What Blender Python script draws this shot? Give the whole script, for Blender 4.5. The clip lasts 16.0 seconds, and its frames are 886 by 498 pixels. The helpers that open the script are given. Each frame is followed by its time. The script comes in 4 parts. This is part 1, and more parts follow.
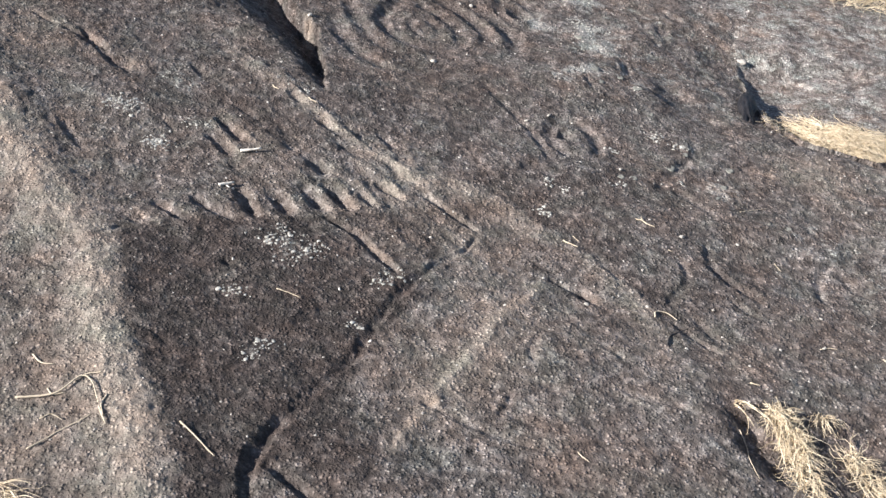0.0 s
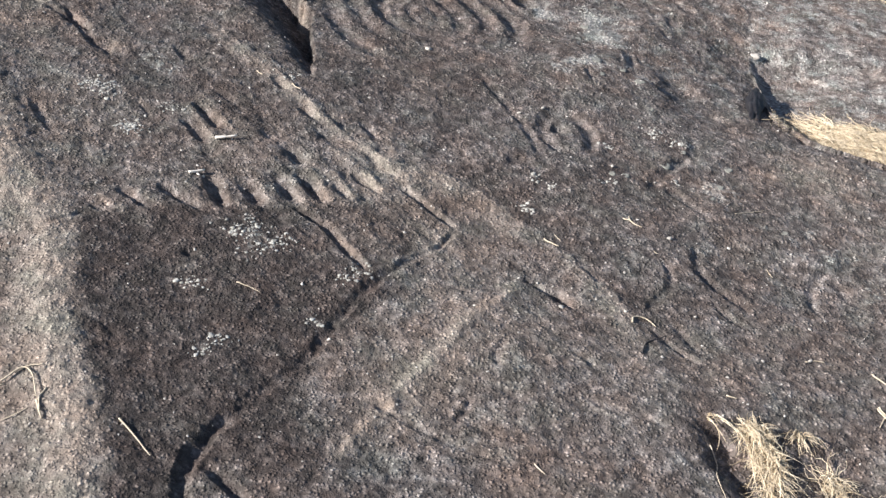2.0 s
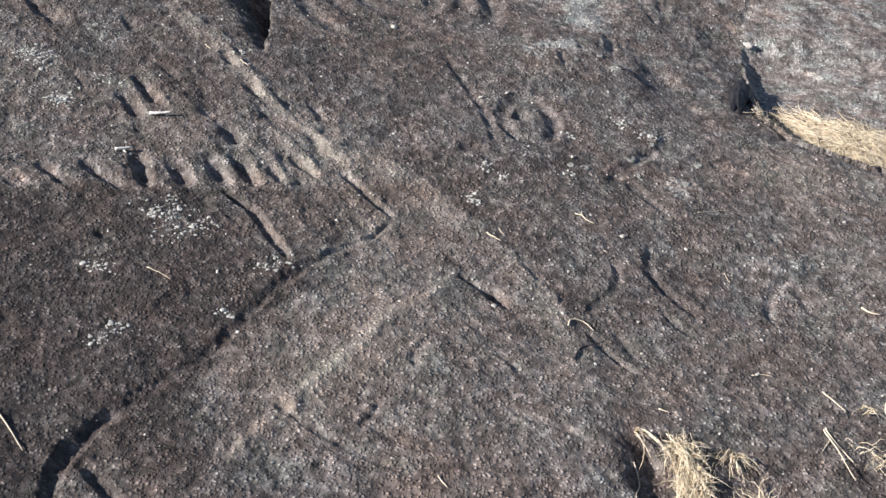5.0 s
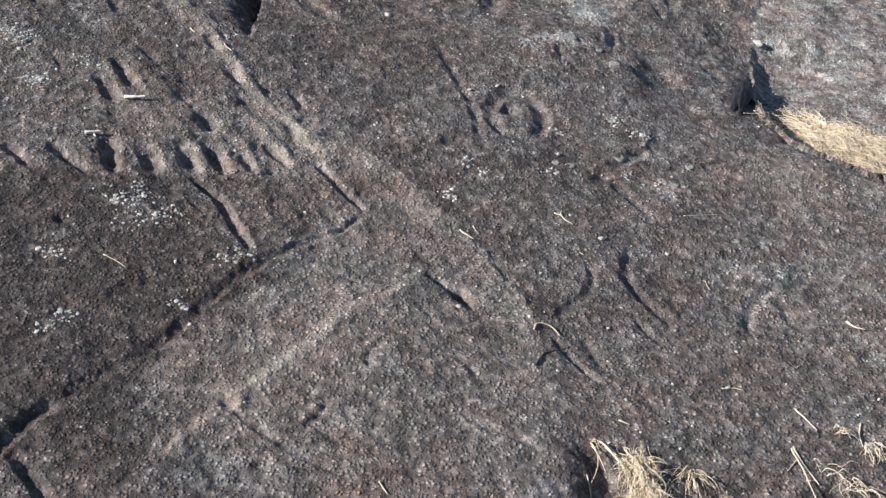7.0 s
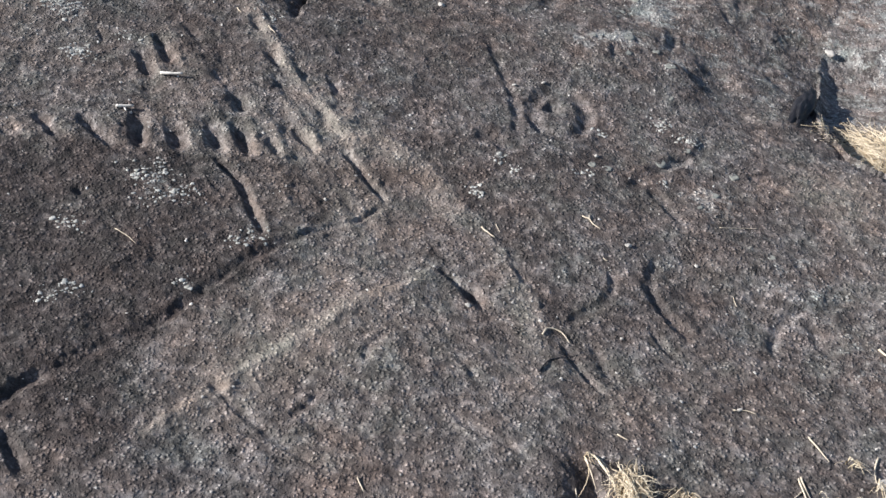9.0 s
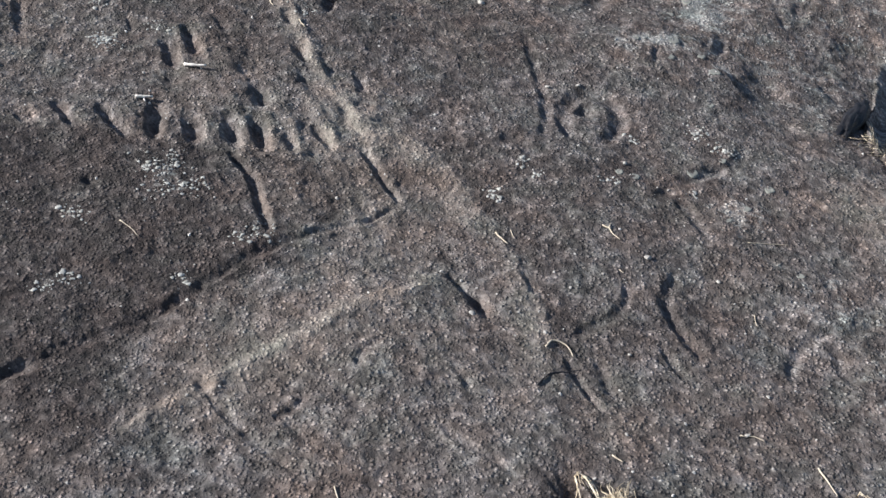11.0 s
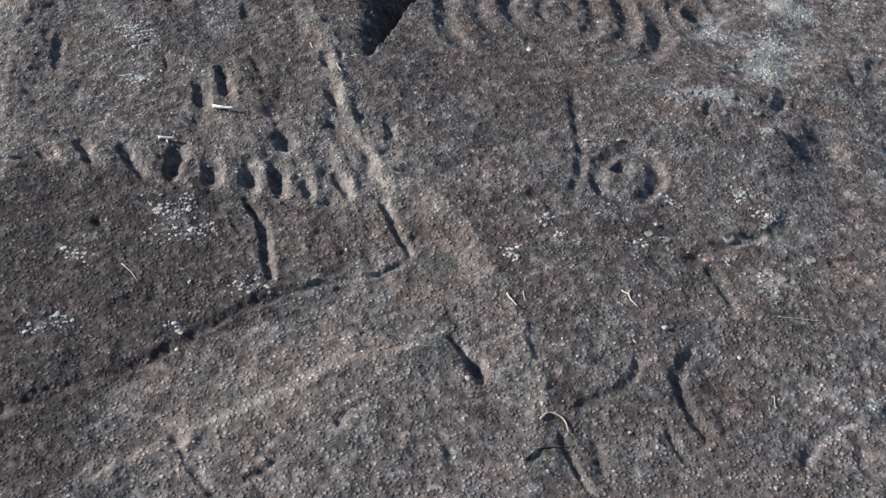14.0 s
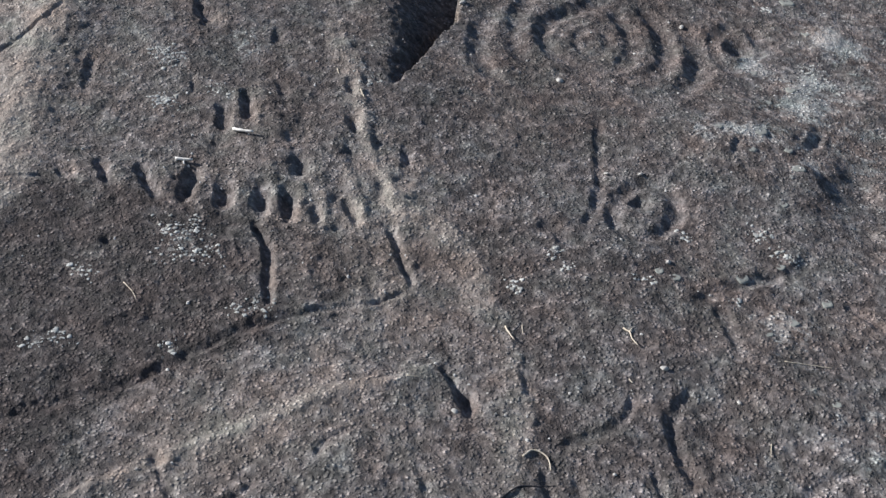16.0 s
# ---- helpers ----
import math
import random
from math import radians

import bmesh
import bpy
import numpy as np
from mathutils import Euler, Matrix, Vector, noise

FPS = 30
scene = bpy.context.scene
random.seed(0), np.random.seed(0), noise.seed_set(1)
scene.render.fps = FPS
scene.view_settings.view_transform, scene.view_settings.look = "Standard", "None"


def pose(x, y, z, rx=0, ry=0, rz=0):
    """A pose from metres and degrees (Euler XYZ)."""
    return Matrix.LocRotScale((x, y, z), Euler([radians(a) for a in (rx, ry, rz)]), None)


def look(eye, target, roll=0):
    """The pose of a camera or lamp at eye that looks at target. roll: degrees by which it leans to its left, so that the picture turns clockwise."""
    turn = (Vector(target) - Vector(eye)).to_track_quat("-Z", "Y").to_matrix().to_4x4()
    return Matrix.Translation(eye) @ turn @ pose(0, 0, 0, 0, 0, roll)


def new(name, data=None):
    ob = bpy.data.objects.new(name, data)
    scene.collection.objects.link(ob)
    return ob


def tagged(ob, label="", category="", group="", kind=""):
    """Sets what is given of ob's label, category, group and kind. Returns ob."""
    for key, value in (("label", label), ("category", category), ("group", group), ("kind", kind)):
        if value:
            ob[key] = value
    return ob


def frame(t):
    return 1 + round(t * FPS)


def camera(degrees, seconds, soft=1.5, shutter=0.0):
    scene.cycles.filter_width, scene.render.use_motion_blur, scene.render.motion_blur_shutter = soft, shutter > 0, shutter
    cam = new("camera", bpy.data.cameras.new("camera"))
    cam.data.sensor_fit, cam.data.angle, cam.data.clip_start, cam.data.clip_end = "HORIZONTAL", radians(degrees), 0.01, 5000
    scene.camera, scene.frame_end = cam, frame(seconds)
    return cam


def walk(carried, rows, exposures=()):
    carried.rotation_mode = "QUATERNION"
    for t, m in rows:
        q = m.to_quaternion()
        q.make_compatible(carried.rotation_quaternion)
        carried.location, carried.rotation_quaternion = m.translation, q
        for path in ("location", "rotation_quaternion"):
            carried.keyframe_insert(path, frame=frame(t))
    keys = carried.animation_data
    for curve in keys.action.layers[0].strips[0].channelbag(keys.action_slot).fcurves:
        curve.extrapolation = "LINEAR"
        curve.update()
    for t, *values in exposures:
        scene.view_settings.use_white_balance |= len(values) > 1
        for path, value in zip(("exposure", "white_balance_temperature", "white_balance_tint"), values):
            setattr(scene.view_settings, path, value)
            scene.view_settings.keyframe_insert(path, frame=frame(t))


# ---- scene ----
cam = camera(39.5, 16.0, soft=1.5)
PATH = [
    (0, (0.053, -0.034, 1.627), (0.002, 1.731, 0.687), -0.8),
    (0.5, (0.105, -0.002, 1.617), (0.03, 1.76, 0.672), -0.8),
    (1, (0.155, 0.031, 1.611), (0.059, 1.787, 0.66), -0.7),
    (1.5, (0.2, 0.06, 1.604), (0.085, 1.813, 0.648), -0.5),
    (2, (0.246, 0.089, 1.596), (0.112, 1.838, 0.636), -0.5),
    (2.5, (0.287, 0.122, 1.589), (0.138, 1.867, 0.623), -0.3),
    (3, (0.334, 0.15, 1.574), (0.167, 1.892, 0.607), -0.3),
    (3.5, (0.378, 0.183, 1.562), (0.198, 1.922, 0.591), -0.2),
    (4, (0.421, 0.217, 1.553), (0.23, 1.952, 0.576), -0.1),
    (4.5, (0.466, 0.25, 1.546), (0.264, 1.98, 0.562), 0.1),
    (7, (0.686, 0.391, 1.524), (0.394, 2.092, 0.514), 0.9),
    (7.5, (0.733, 0.415, 1.521), (0.404, 2.108, 0.507), 1.1),
    (8, (0.784, 0.441, 1.513), (0.41, 2.124, 0.498), 1.4),
    (8.5, (0.831, 0.469, 1.504), (0.413, 2.139, 0.487), 1.6),
    (9, (0.878, 0.495, 1.498), (0.415, 2.151, 0.477), 1.7),
    (11.5, (1.067, 0.665, 1.475), (0.431, 2.259, 0.447), 1.3),
    (12, (1.097, 0.702, 1.477), (0.435, 2.286, 0.452), 1.3),
    (12.5, (1.135, 0.74, 1.475), (0.435, 2.314, 0.458), 1.0),
    (13, (1.167, 0.778, 1.479), (0.43, 2.34, 0.469), 0.8),
    (13.5, (1.201, 0.814, 1.482), (0.425, 2.362, 0.482), 0.6),
    (14, (1.238, 0.85, 1.489), (0.421, 2.382, 0.496), 0.3),
    (14.5, (1.279, 0.884, 1.488), (0.42, 2.4, 0.506), 0.0),
    (15, (1.324, 0.918, 1.493), (0.426, 2.415, 0.518), -0.2),
    (15.5, (1.368, 0.952, 1.493), (0.433, 2.432, 0.526), -0.3),
    (16, (1.412, 0.982, 1.49), (0.445, 2.447, 0.531), -0.3),
]
# the film's own exposure and white balance drift a little
EXPOSURES = [(0.0, 0.945, 6260, 12), (4.5, 0.815, 6120, 12), (9.0, 0.68, 5960, 11), (12.5, 0.57, 5880, 10), (16.0, 0.515, 5790, 10)]
walk(cam, [(t, look(eye, target, roll)) for t, eye, target, roll in PATH], EXPOSURES)

# ---- daylight: low morning sun raking across the slab, clear sky ----
SUN_FROM = Vector((-0.92, -0.36, 0.0)).normalized()
SUN_HIGH = radians(30)
world = bpy.data.worlds.new("clear_sky")
scene.world = world
world.use_nodes = True
sky = world.node_tree.nodes.new("ShaderNodeTexSky")
sky.sky_type, sky.sun_disc = "NISHITA", False
sky.sun_elevation = SUN_HIGH
sky.sun_rotation = math.atan2(SUN_FROM.x, SUN_FROM.y)
back = world.node_tree.nodes["Background"]
back.inputs["Strength"].default_value = 0.068
world.node_tree.links.new(sky.outputs["Color"], back.inputs["Color"])
sun = new("sun", bpy.data.lights.new("sun", "SUN"))
sun.data.energy, sun.data.angle, sun.data.color = 5.6, radians(0.6), (1.0, 0.93, 0.83)
toward = Vector((SUN_FROM.x * math.cos(SUN_HIGH), SUN_FROM.y * math.cos(SUN_HIGH), math.sin(SUN_HIGH)))
sun.matrix_world = look(toward * 20, (0, 0, 0))


# ---- materials ----
def material(name, rough=0.85):
    m = bpy.data.materials.new(name)
    m.use_nodes = True
    tree = m.node_tree
    shader = tree.nodes["Principled BSDF"]
    shader.inputs["Roughness"].default_value = rough
    shader.inputs["Specular IOR Level"].default_value = 0.3
    return m, tree, shader


def node(tree, kind, **values):
    n = tree.nodes.new(kind)
    for key, value in values.items():
        n.inputs[key].default_value = value
    return n


def place_of(tree):
    return tree.nodes.new("ShaderNodeTexCoord").outputs["Object"]


def noise_of(tree, scale, detail=4.0, rough=0.6, place=None):
    n = node(tree, "ShaderNodeTexNoise", Scale=scale, Detail=detail, Roughness=rough)
    tree.links.new(place or place_of(tree), n.inputs["Vector"])
    return n.outputs["Fac"]


def ramp(tree, value, stops):
    r = tree.nodes.new("ShaderNodeValToRGB")
    while len(r.color_ramp.elements) < len(stops):
        r.color_ramp.elements.new(0.5)
    for e, (at, c) in zip(r.color_ramp.elements, stops):
        e.position, e.color = at, (*((c, c, c) if not isinstance(c, tuple) else c), 1)
    tree.links.new(value, r.inputs["Fac"])
    return r.outputs["Color"]


def mixed(tree, fac, a, b, how="MIX"):
    m = tree.nodes.new("ShaderNodeMix")
    m.data_type, m.blend_type = "RGBA", how
    for slot, value in (("Factor", fac), ("A", a), ("B", b)):
        i = {"Factor": 0, "A": 6, "B": 7}[slot]
        if isinstance(value, (int, float)):
            m.inputs[i].default_value = value
        elif isinstance(value, tuple):
            m.inputs[i].default_value = (*value, 1)
        else:
            tree.links.new(value, m.inputs[i])
    return m.outputs[2]


def sums(tree, how, a, b):
    m = tree.nodes.new("ShaderNodeMath")
    m.operation = how
    for i, value in enumerate((a, b)):
        if isinstance(value, (int, float)):
            m.inputs[i].default_value = value
        else:
            tree.links.new(value, m.inputs[i])
    return m.outputs[0]


def bumped(tree, shader, *layers):
    before = None
    for height, strength, depth in layers:
        b = node(tree, "ShaderNodeBump", Distance=depth)
        if isinstance(strength, (int, float)):
            b.inputs["Strength"].default_value = strength
        else:
            tree.links.new(strength, b.inputs["Strength"])
        tree.links.new(height, b.inputs["Height"])
        if before:
            tree.links.new(before, b.inputs["Normal"])
        before = b.outputs["Normal"]
    tree.links.new(before, shader.inputs["Normal"])


def attribute(tree, name):
    a = tree.nodes.new("ShaderNodeAttribute")
    a.attribute_name = name
    return a.outputs["Fac"]


def rock_material():
    m, tree, shader = material("burnt_granite", 0.82)
    p = place_of(tree)
    soot_shade, bare, crust, worn_smooth = attribute(tree, "soot_shade"), attribute(tree, "bare"), attribute(tree, "crust"), attribute(tree, "worn_smooth")
    mottle = noise_of(tree, 34, 6, 0.68, p)
    patch = noise_of(tree, 4.5, 5, 0.6, p)
    hue = noise_of(tree, 2.7, 4, 0.6, p)
    grain = noise_of(tree, 150, 4, 0.75, p)
    # crystals stand out of the weathered skin, one tone each
    warp = node(tree, "ShaderNodeTexNoise", Scale=105.0, Detail=3.0)
    tree.links.new(p, warp.inputs["Vector"])
    bent = tree.nodes.new("ShaderNodeVectorMath")
    bent.operation = "MULTIPLY_ADD"
    bent.inputs[1].default_value = (0.0062, 0.0062, 0.0062)
    tree.links.new(warp.outputs["Color"], bent.inputs[0])
    tree.links.new(p, bent.inputs[2])
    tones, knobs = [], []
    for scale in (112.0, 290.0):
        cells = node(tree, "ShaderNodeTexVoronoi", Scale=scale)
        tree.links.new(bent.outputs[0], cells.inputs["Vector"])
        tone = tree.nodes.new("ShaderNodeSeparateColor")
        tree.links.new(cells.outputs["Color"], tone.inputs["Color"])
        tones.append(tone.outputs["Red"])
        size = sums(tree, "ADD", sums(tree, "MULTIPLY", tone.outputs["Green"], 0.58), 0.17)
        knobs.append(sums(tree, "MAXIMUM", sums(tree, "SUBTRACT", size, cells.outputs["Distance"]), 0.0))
    colour = ramp(tree, mottle, [(0.31, (0.055, 0.047, 0.044)), (0.5, (0.170, 0.151, 0.142)), (0.68, (0.375, 0.342, 0.326))])
    dark = ramp(tree, mottle, [(0.30, (0.030, 0.0245, 0.0225)), (0.5, (0.074, 0.060, 0.055)), (0.69, (0.205, 0.174, 0.160))])
    light = ramp(tree, mottle, [(0.28, (0.165, 0.140, 0.119)), (0.52, (0.300, 0.258, 0.220)), (0.76, (0.425, 0.372, 0.322))])
    rusty = ramp(tree, mottle, [(0.30, (0.062, 0.047, 0.041)), (0.5, (0.172, 0.138, 0.119)), (0.70, (0.33, 0.278, 0.246))])
    colour = mixed(tree, ramp(tree, hue, [(0.42, 0.0), (0.62, 0.85)]), colour, rusty)
    blotch = noise_of(tree, 11.5, 3, 0.55, p)
    colour = mixed(tree, ramp(tree, blotch, [(0.48, 0.0), (0.66, 0.42)]), colour, dark)
    # soot on the rock, and shade painted into its hollows
    darkened = sums(tree, "ADD", soot_shade, sums(tree, "MULTIPLY", sums(tree, "SUBTRACT", patch, 0.5), 1.3))
    colour = mixed(tree, ramp(tree, darkened, [(0.2, 0.0), (0.85, 1.0)]), colour, dark)
    # bare pale skin; the sunlit crest and ribs are painted through it too
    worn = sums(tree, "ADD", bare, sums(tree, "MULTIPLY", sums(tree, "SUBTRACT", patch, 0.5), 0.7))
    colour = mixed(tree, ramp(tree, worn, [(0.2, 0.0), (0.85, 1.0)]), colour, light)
    # pale lichen crust, in broken spots
    spots = sums(tree, "ADD", sums(tree, "MULTIPLY", noise_of(tree, 70, 6, 0.72, p), 0.5), sums(tree, "MULTIPLY", noise_of(tree, 21, 4, 0.6, p), 0.5))
    spotty = sums(tree, "ADD", spots, sums(tree, "MULTIPLY", sums(tree, "SUBTRACT", crust, 0.5), 0.30))
    lichen = ramp(tree, grain, [(0.3, (0.30, 0.29, 0.27)), (0.7, (0.56, 0.55, 0.52))])
    colour = mixed(tree, ramp(tree, spotty, [(0.53, 0.0), (0.63, 0.8)]), colour, lichen)
    # the crystals show less where the skin is worn or smoothly weathered
    open_grain = ramp(tree, noise_of(tree, 15, 4, 0.65, p), [(0.36, 0.62), (0.64, 1.0)])
    smoothed = sums(tree, "ADD", sums(tree, "MULTIPLY", ramp(tree, worn, [(0.25, 0.0), (0.9, 1.0)]), 0.5), sums(tree, "MULTIPLY", worn_smooth, 0.45))
    open_grain = sums(tree, "MULTIPLY", open_grain, ramp(tree, smoothed, [(0.0, 1.0), (1.0, 0.15)]))
    colour = mixed(tree, open_grain, colour, ramp(tree, tones[0], [(0.0, 0.78), (0.3, 0.92), (0.65, 1.0), (0.88, 1.12), (1.0, 1.4)]), "MULTIPLY")
    colour = mixed(tree, 0.40, colour, ramp(tree, tones[1], [(0.0, 0.65), (0.2, 0.85), (0.75, 1.06), (0.94, 1.35), (1.0, 1.9)]), "MULTIPLY")
    colour = mixed(tree, 1.0, colour, ramp(tree, grain, [(0.28, 0.88), (0.5, 1.0), (0.72, 1.14)]), "MULTIPLY")
    # crumbs of quartz and feldspar left standing, lit tops and shaded gaps painted in
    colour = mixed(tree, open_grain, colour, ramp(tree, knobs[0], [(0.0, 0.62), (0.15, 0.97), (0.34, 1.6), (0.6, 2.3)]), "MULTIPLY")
    tint = noise_of(tree, 9.5, 5, 0.62, p)
    colour = mixed(tree, 1.0, colour, ramp(tree, tint, [(0.34, (0.93, 1.01, 0.99)), (0.5, (1.0, 1.0, 1.0)), (0.66, (1.08, 0.99, 0.94))]), "MULTIPLY")
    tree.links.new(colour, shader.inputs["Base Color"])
    rough_skin = sums(tree, "ADD", sums(tree, "MULTIPLY", open_grain, 0.85), 0.15)
    bumped(tree, shader, (mottle, 0.7, 0.010), (knobs[0], rough_skin, 0.0290), (knobs[1], 0.6, 0.0050), (grain, 0.7, 0.0022))
    return m


def plain_material(name, low, high, scale, rough=0.8, relief=0.3, depth=0.001):
    m, tree, shader = material(name, rough)
    p = place_of(tree)
    v = noise_of(tree, scale, 5, 0.65, p)
    each = tree.nodes.new("ShaderNodeNewGeometry").outputs["Random Per Island"]
    tint = sums(tree, "ADD", sums(tree, "MULTIPLY", v, 0.6), sums(tree, "MULTIPLY", each, 0.4))
    tree.links.new(ramp(tree, tint, [(0.25, low), (0.75, high)]), shader.inputs["Base Color"])
    bumped(tree, shader, (v, relief, depth))
    return m


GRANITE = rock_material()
SOIL = plain_material("burnt_soil", (0.03, 0.026, 0.023), (0.11, 0.09, 0.075), 40, 0.95, 0.8, 0.01)
STRAW = plain_material("dry_straw", (0.40, 0.31, 0.20), (0.82, 0.72, 0.55), 60, 0.6)
STEM = plain_material("dry_stem", (0.36, 0.29, 0.20), (0.66, 0.58, 0.46), 80, 0.7)
TWIG = plain_material("bleached_twig", (0.55, 0.50, 0.43), (0.82, 0.78, 0.72), 90, 0.7)
CHAR = plain_material("charcoal", (0.008, 0.008, 0.010), (0.045, 0.043, 0.048), 70, 0.55, 0.9, 0.006)
CRUST = plain_material("white_lichen", (0.24, 0.235, 0.21), (0.54, 0.53, 0.49), 150, 0.95, 0.6, 0.002)
ROSETTE = plain_material("grey_lichen", (0.13, 0.13, 0.115), (0.31, 0.31, 0.275), 130, 0.95, 0.8, 0.002)
STONE = plain_material("pale_stone", (0.24, 0.225, 0.20), (0.52, 0.49, 0.45), 60, 0.85, 0.5, 0.002)
CHIP = plain_material("stone_chip", (0.26, 0.24, 0.22), (0.62, 0.59, 0.55), 120, 0.85)


# ---- relief of the outcrop, as heights over the plan ----
def ticks(low, fine_low, fine_high, high, step, growth):
    """Places along one axis: fine where the rock is seen close, wider apart towards the rim."""
    at = [fine_low]
    while at[-1] < high:
        at.append(at[-1] + step(at[-1]) + growth * max(0.0, at[-1] - fine_high))
    before = [fine_low]
    while before[-1] > low:
        before.append(before[-1] - step(fine_low) - growth * (fine_low - before[-1]))
    return np.array(before[:0:-1] + at)


XS = ticks(-3.0, -1.55, 1.9, 3.4, lambda x: 0.004, 0.06)
YS = ticks(0.4, 1.65, 5.3, 7.2, lambda y: 0.0030 + 0.0009 * max(0.0, min(y, 5.3) - 1.5), 0.06)
GX, GY = np.meshgrid(XS, YS)


def lattice(seed, x, y, wave):
    """Smooth value noise, -1 to 1, of the wavelength in metres."""
    table = np.random.RandomState(seed).uniform(-1, 1, (512, 512))
    u, v = x / wave + 60.0, y / wave + 60.0
    i, j = np.floor(u).astype(int), np.floor(v).astype(int)
    a, b = u - i, v - j
    a, b = a * a * a * (a * (6 * a - 15) + 10), b * b * b * (b * (6 * b - 15) + 10)
    i0, i1, j0, j1 = i % 512, (i + 1) % 512, j % 512, (j + 1) % 512
    low = table[i0, j0] * (1 - a) + table[i1, j0] * a
    high = table[i0, j1] * (1 - a) + table[i1, j1] * a
    return low * (1 - b) + high * b


def turned(x, y, degrees, stretch=1.0):
    c, s = math.cos(radians(degrees)), math.sin(radians(degrees))
    return x * c + y * s, (-x * s + y * c) * stretch


def smooth(a, b, x):
    t = np.clip((x - a) / (b - a), 0, 1)
    return t * t * (3 - 2 * t)


def slab(x, y):
    """The gently swelling slope of the bare rock."""
    v = y - 3
    z = 0.1499 + 0.1297 * v - 0.011 * v * v - 0.1837 * x - 0.0103 * x * v + 0.0248 * x * x
    for a, b, wide, high in SWELLS:
        z = z + high * np.exp(-((x - a) ** 2 + (y - b) ** 2) / (2 * wide * wide))
    return z


SWELLS = [(-0.52, 3.02, 0.22, 0.017), (-0.4, 3.5, 0.2, 0.017), (-0.85, 3.08, 0.2, -0.012), (-0.9, 2.55, 0.25, -0.016),
          (-0.21, 2.36, 0.22, -0.008), (0.12, 2.92, 0.2, -0.015), (0.25, 3.5, 0.2, -0.003), (0.2, 4.15, 0.25, -0.009),
          (0.46, 3.92, 0.2, 0.021), (0.6, 2.35, 0.25, 0.006), (0.55, 3.05, 0.18, 0.005), (-0.3, 2.7, 0.2, 0.009),
          (1.0, 2.9, 0.25, -0.018), (-0.6, 2.1, 0.25, -0.008),
          (1.02, 4.15, 0.26, -0.056), (-0.4, 2.85, 0.17, -0.020), (0.85, 3.05, 0.12, 0.013), (0.65, 2.6, 0.12, -0.009),
          (0.25, 3.25, 0.12, 0.010), (0.75, 4.4, 0.12, 0.016), (0.3, 2.9, 0.12, -0.009), (0.0, 2.2, 0.12, -0.008),
          (1.05, 4.3, 0.12, -0.016), (0.25, 2.45, 0.12, 0.008), (-0.15, 2.4, 0.12, -0.005), (0.45, 3.85, 0.12, 0.006)]

# ragged edges: every mark is cut along slightly wandering lines
WX = GX + 0.0035 * lattice(11, GX, GY, 0.028) + 0.002 * lattice(12, GX, GY, 0.011)
WY = GY + 0.0035 * lattice(13, GX, GY, 0.028) + 0.002 * lattice(14, GX, GY, 0.011)
CUT = np.zeros_like(GX)
OWNER = np.zeros(GX.shape, np.int8)
FIGURES = [("", "")]


def figure(name, label):
    """Names the carving to which the marks that follow belong; no name: the rock's own cracks."""
    FIGURES.append((name, label))


def eased(points, step=0.005):
    """A smooth line through the points."""
    p = [Vector(q).to_2d() for q in points]
    p = [p[0] * 2 - p[1], *p, p[-1] * 2 - p[-2]]
    line = []
    for a, b, c, d in zip(p, p[1:], p[2:], p[3:]):
        n = max(2, int((c - b).length / step))
        for k in range(n):
            t = k / n
            line.append(0.5 * (2 * b + (c - a) * t + (2 * a - 5 * b + 4 * c - d) * t * t + (3 * b - a - 3 * c + d) * t ** 3))
    line.append(p[-2])
    return np.array([(q.x, q.y) for q in line])


def window(low, high):
    i0, i1 = np.searchsorted(XS, (low[0], high[0]))
    j0, j1 = np.searchsorted(YS, (low[1], high[1]))
    return slice(max(j0, 0), j1), slice(max(i0, 0), i1)


def carve(line, wide, deep, taper=1.2, closed=False, ragged=0.16):
    reach = wide * 1.25
    at = window(line.min(0) - reach, line.max(0) + reach)
    x, y = WX[at], WY[at]
    if x.size == 0:
        return
    best, where = np.full(x.shape, 9.0), np.zeros(x.shape, int)
    for k, (a, b) in enumerate(line):
        d = (x - a) ** 2 + (y - b) ** 2
        near = d < best
        best[near], where[near] = d[near], k
    d = np.sqrt(best)
    along = np.minimum(where, len(line) - 1 - where) * 0.005
    full = np.ones_like(d) if closed else 0.45 + 0.55 * smooth(0, taper * wide, along)
    uneven = 1 + ragged * (0.7 * lattice(21, GX[at], GY[at], 0.04) + 0.7 * lattice(22, GX[at], GY[at], 0.12))
    cut = deep * full * uneven * np.clip(1 - (d / (reach * (0.75 + 0.25 * full))) ** 2, 0, 1) ** 1.7
    OWNER[at] = np.where(cut > CUT[at], len(FIGURES) - 1, OWNER[at])
    CUT[at] = np.maximum(CUT[at], cut)


def groove(points, wide, deep):
    carve(eased(points), wide, deep)


def crack(points, wide, deep):
    line = eased(points)
    side = lattice(31, line[:, 0], line[:, 1], 0.05) * 0.007 + lattice(32, line[:, 0], line[:, 1], 0.018) * 0.004
    carve(line + np.stack([side, side[::-1]], 1), wide * 0.85, deep * 1.1, 2.5, ragged=0.8)


def pit(x, y, wide, deep):
    carve(np.array([(x, y)]), wide, deep, closed=True)


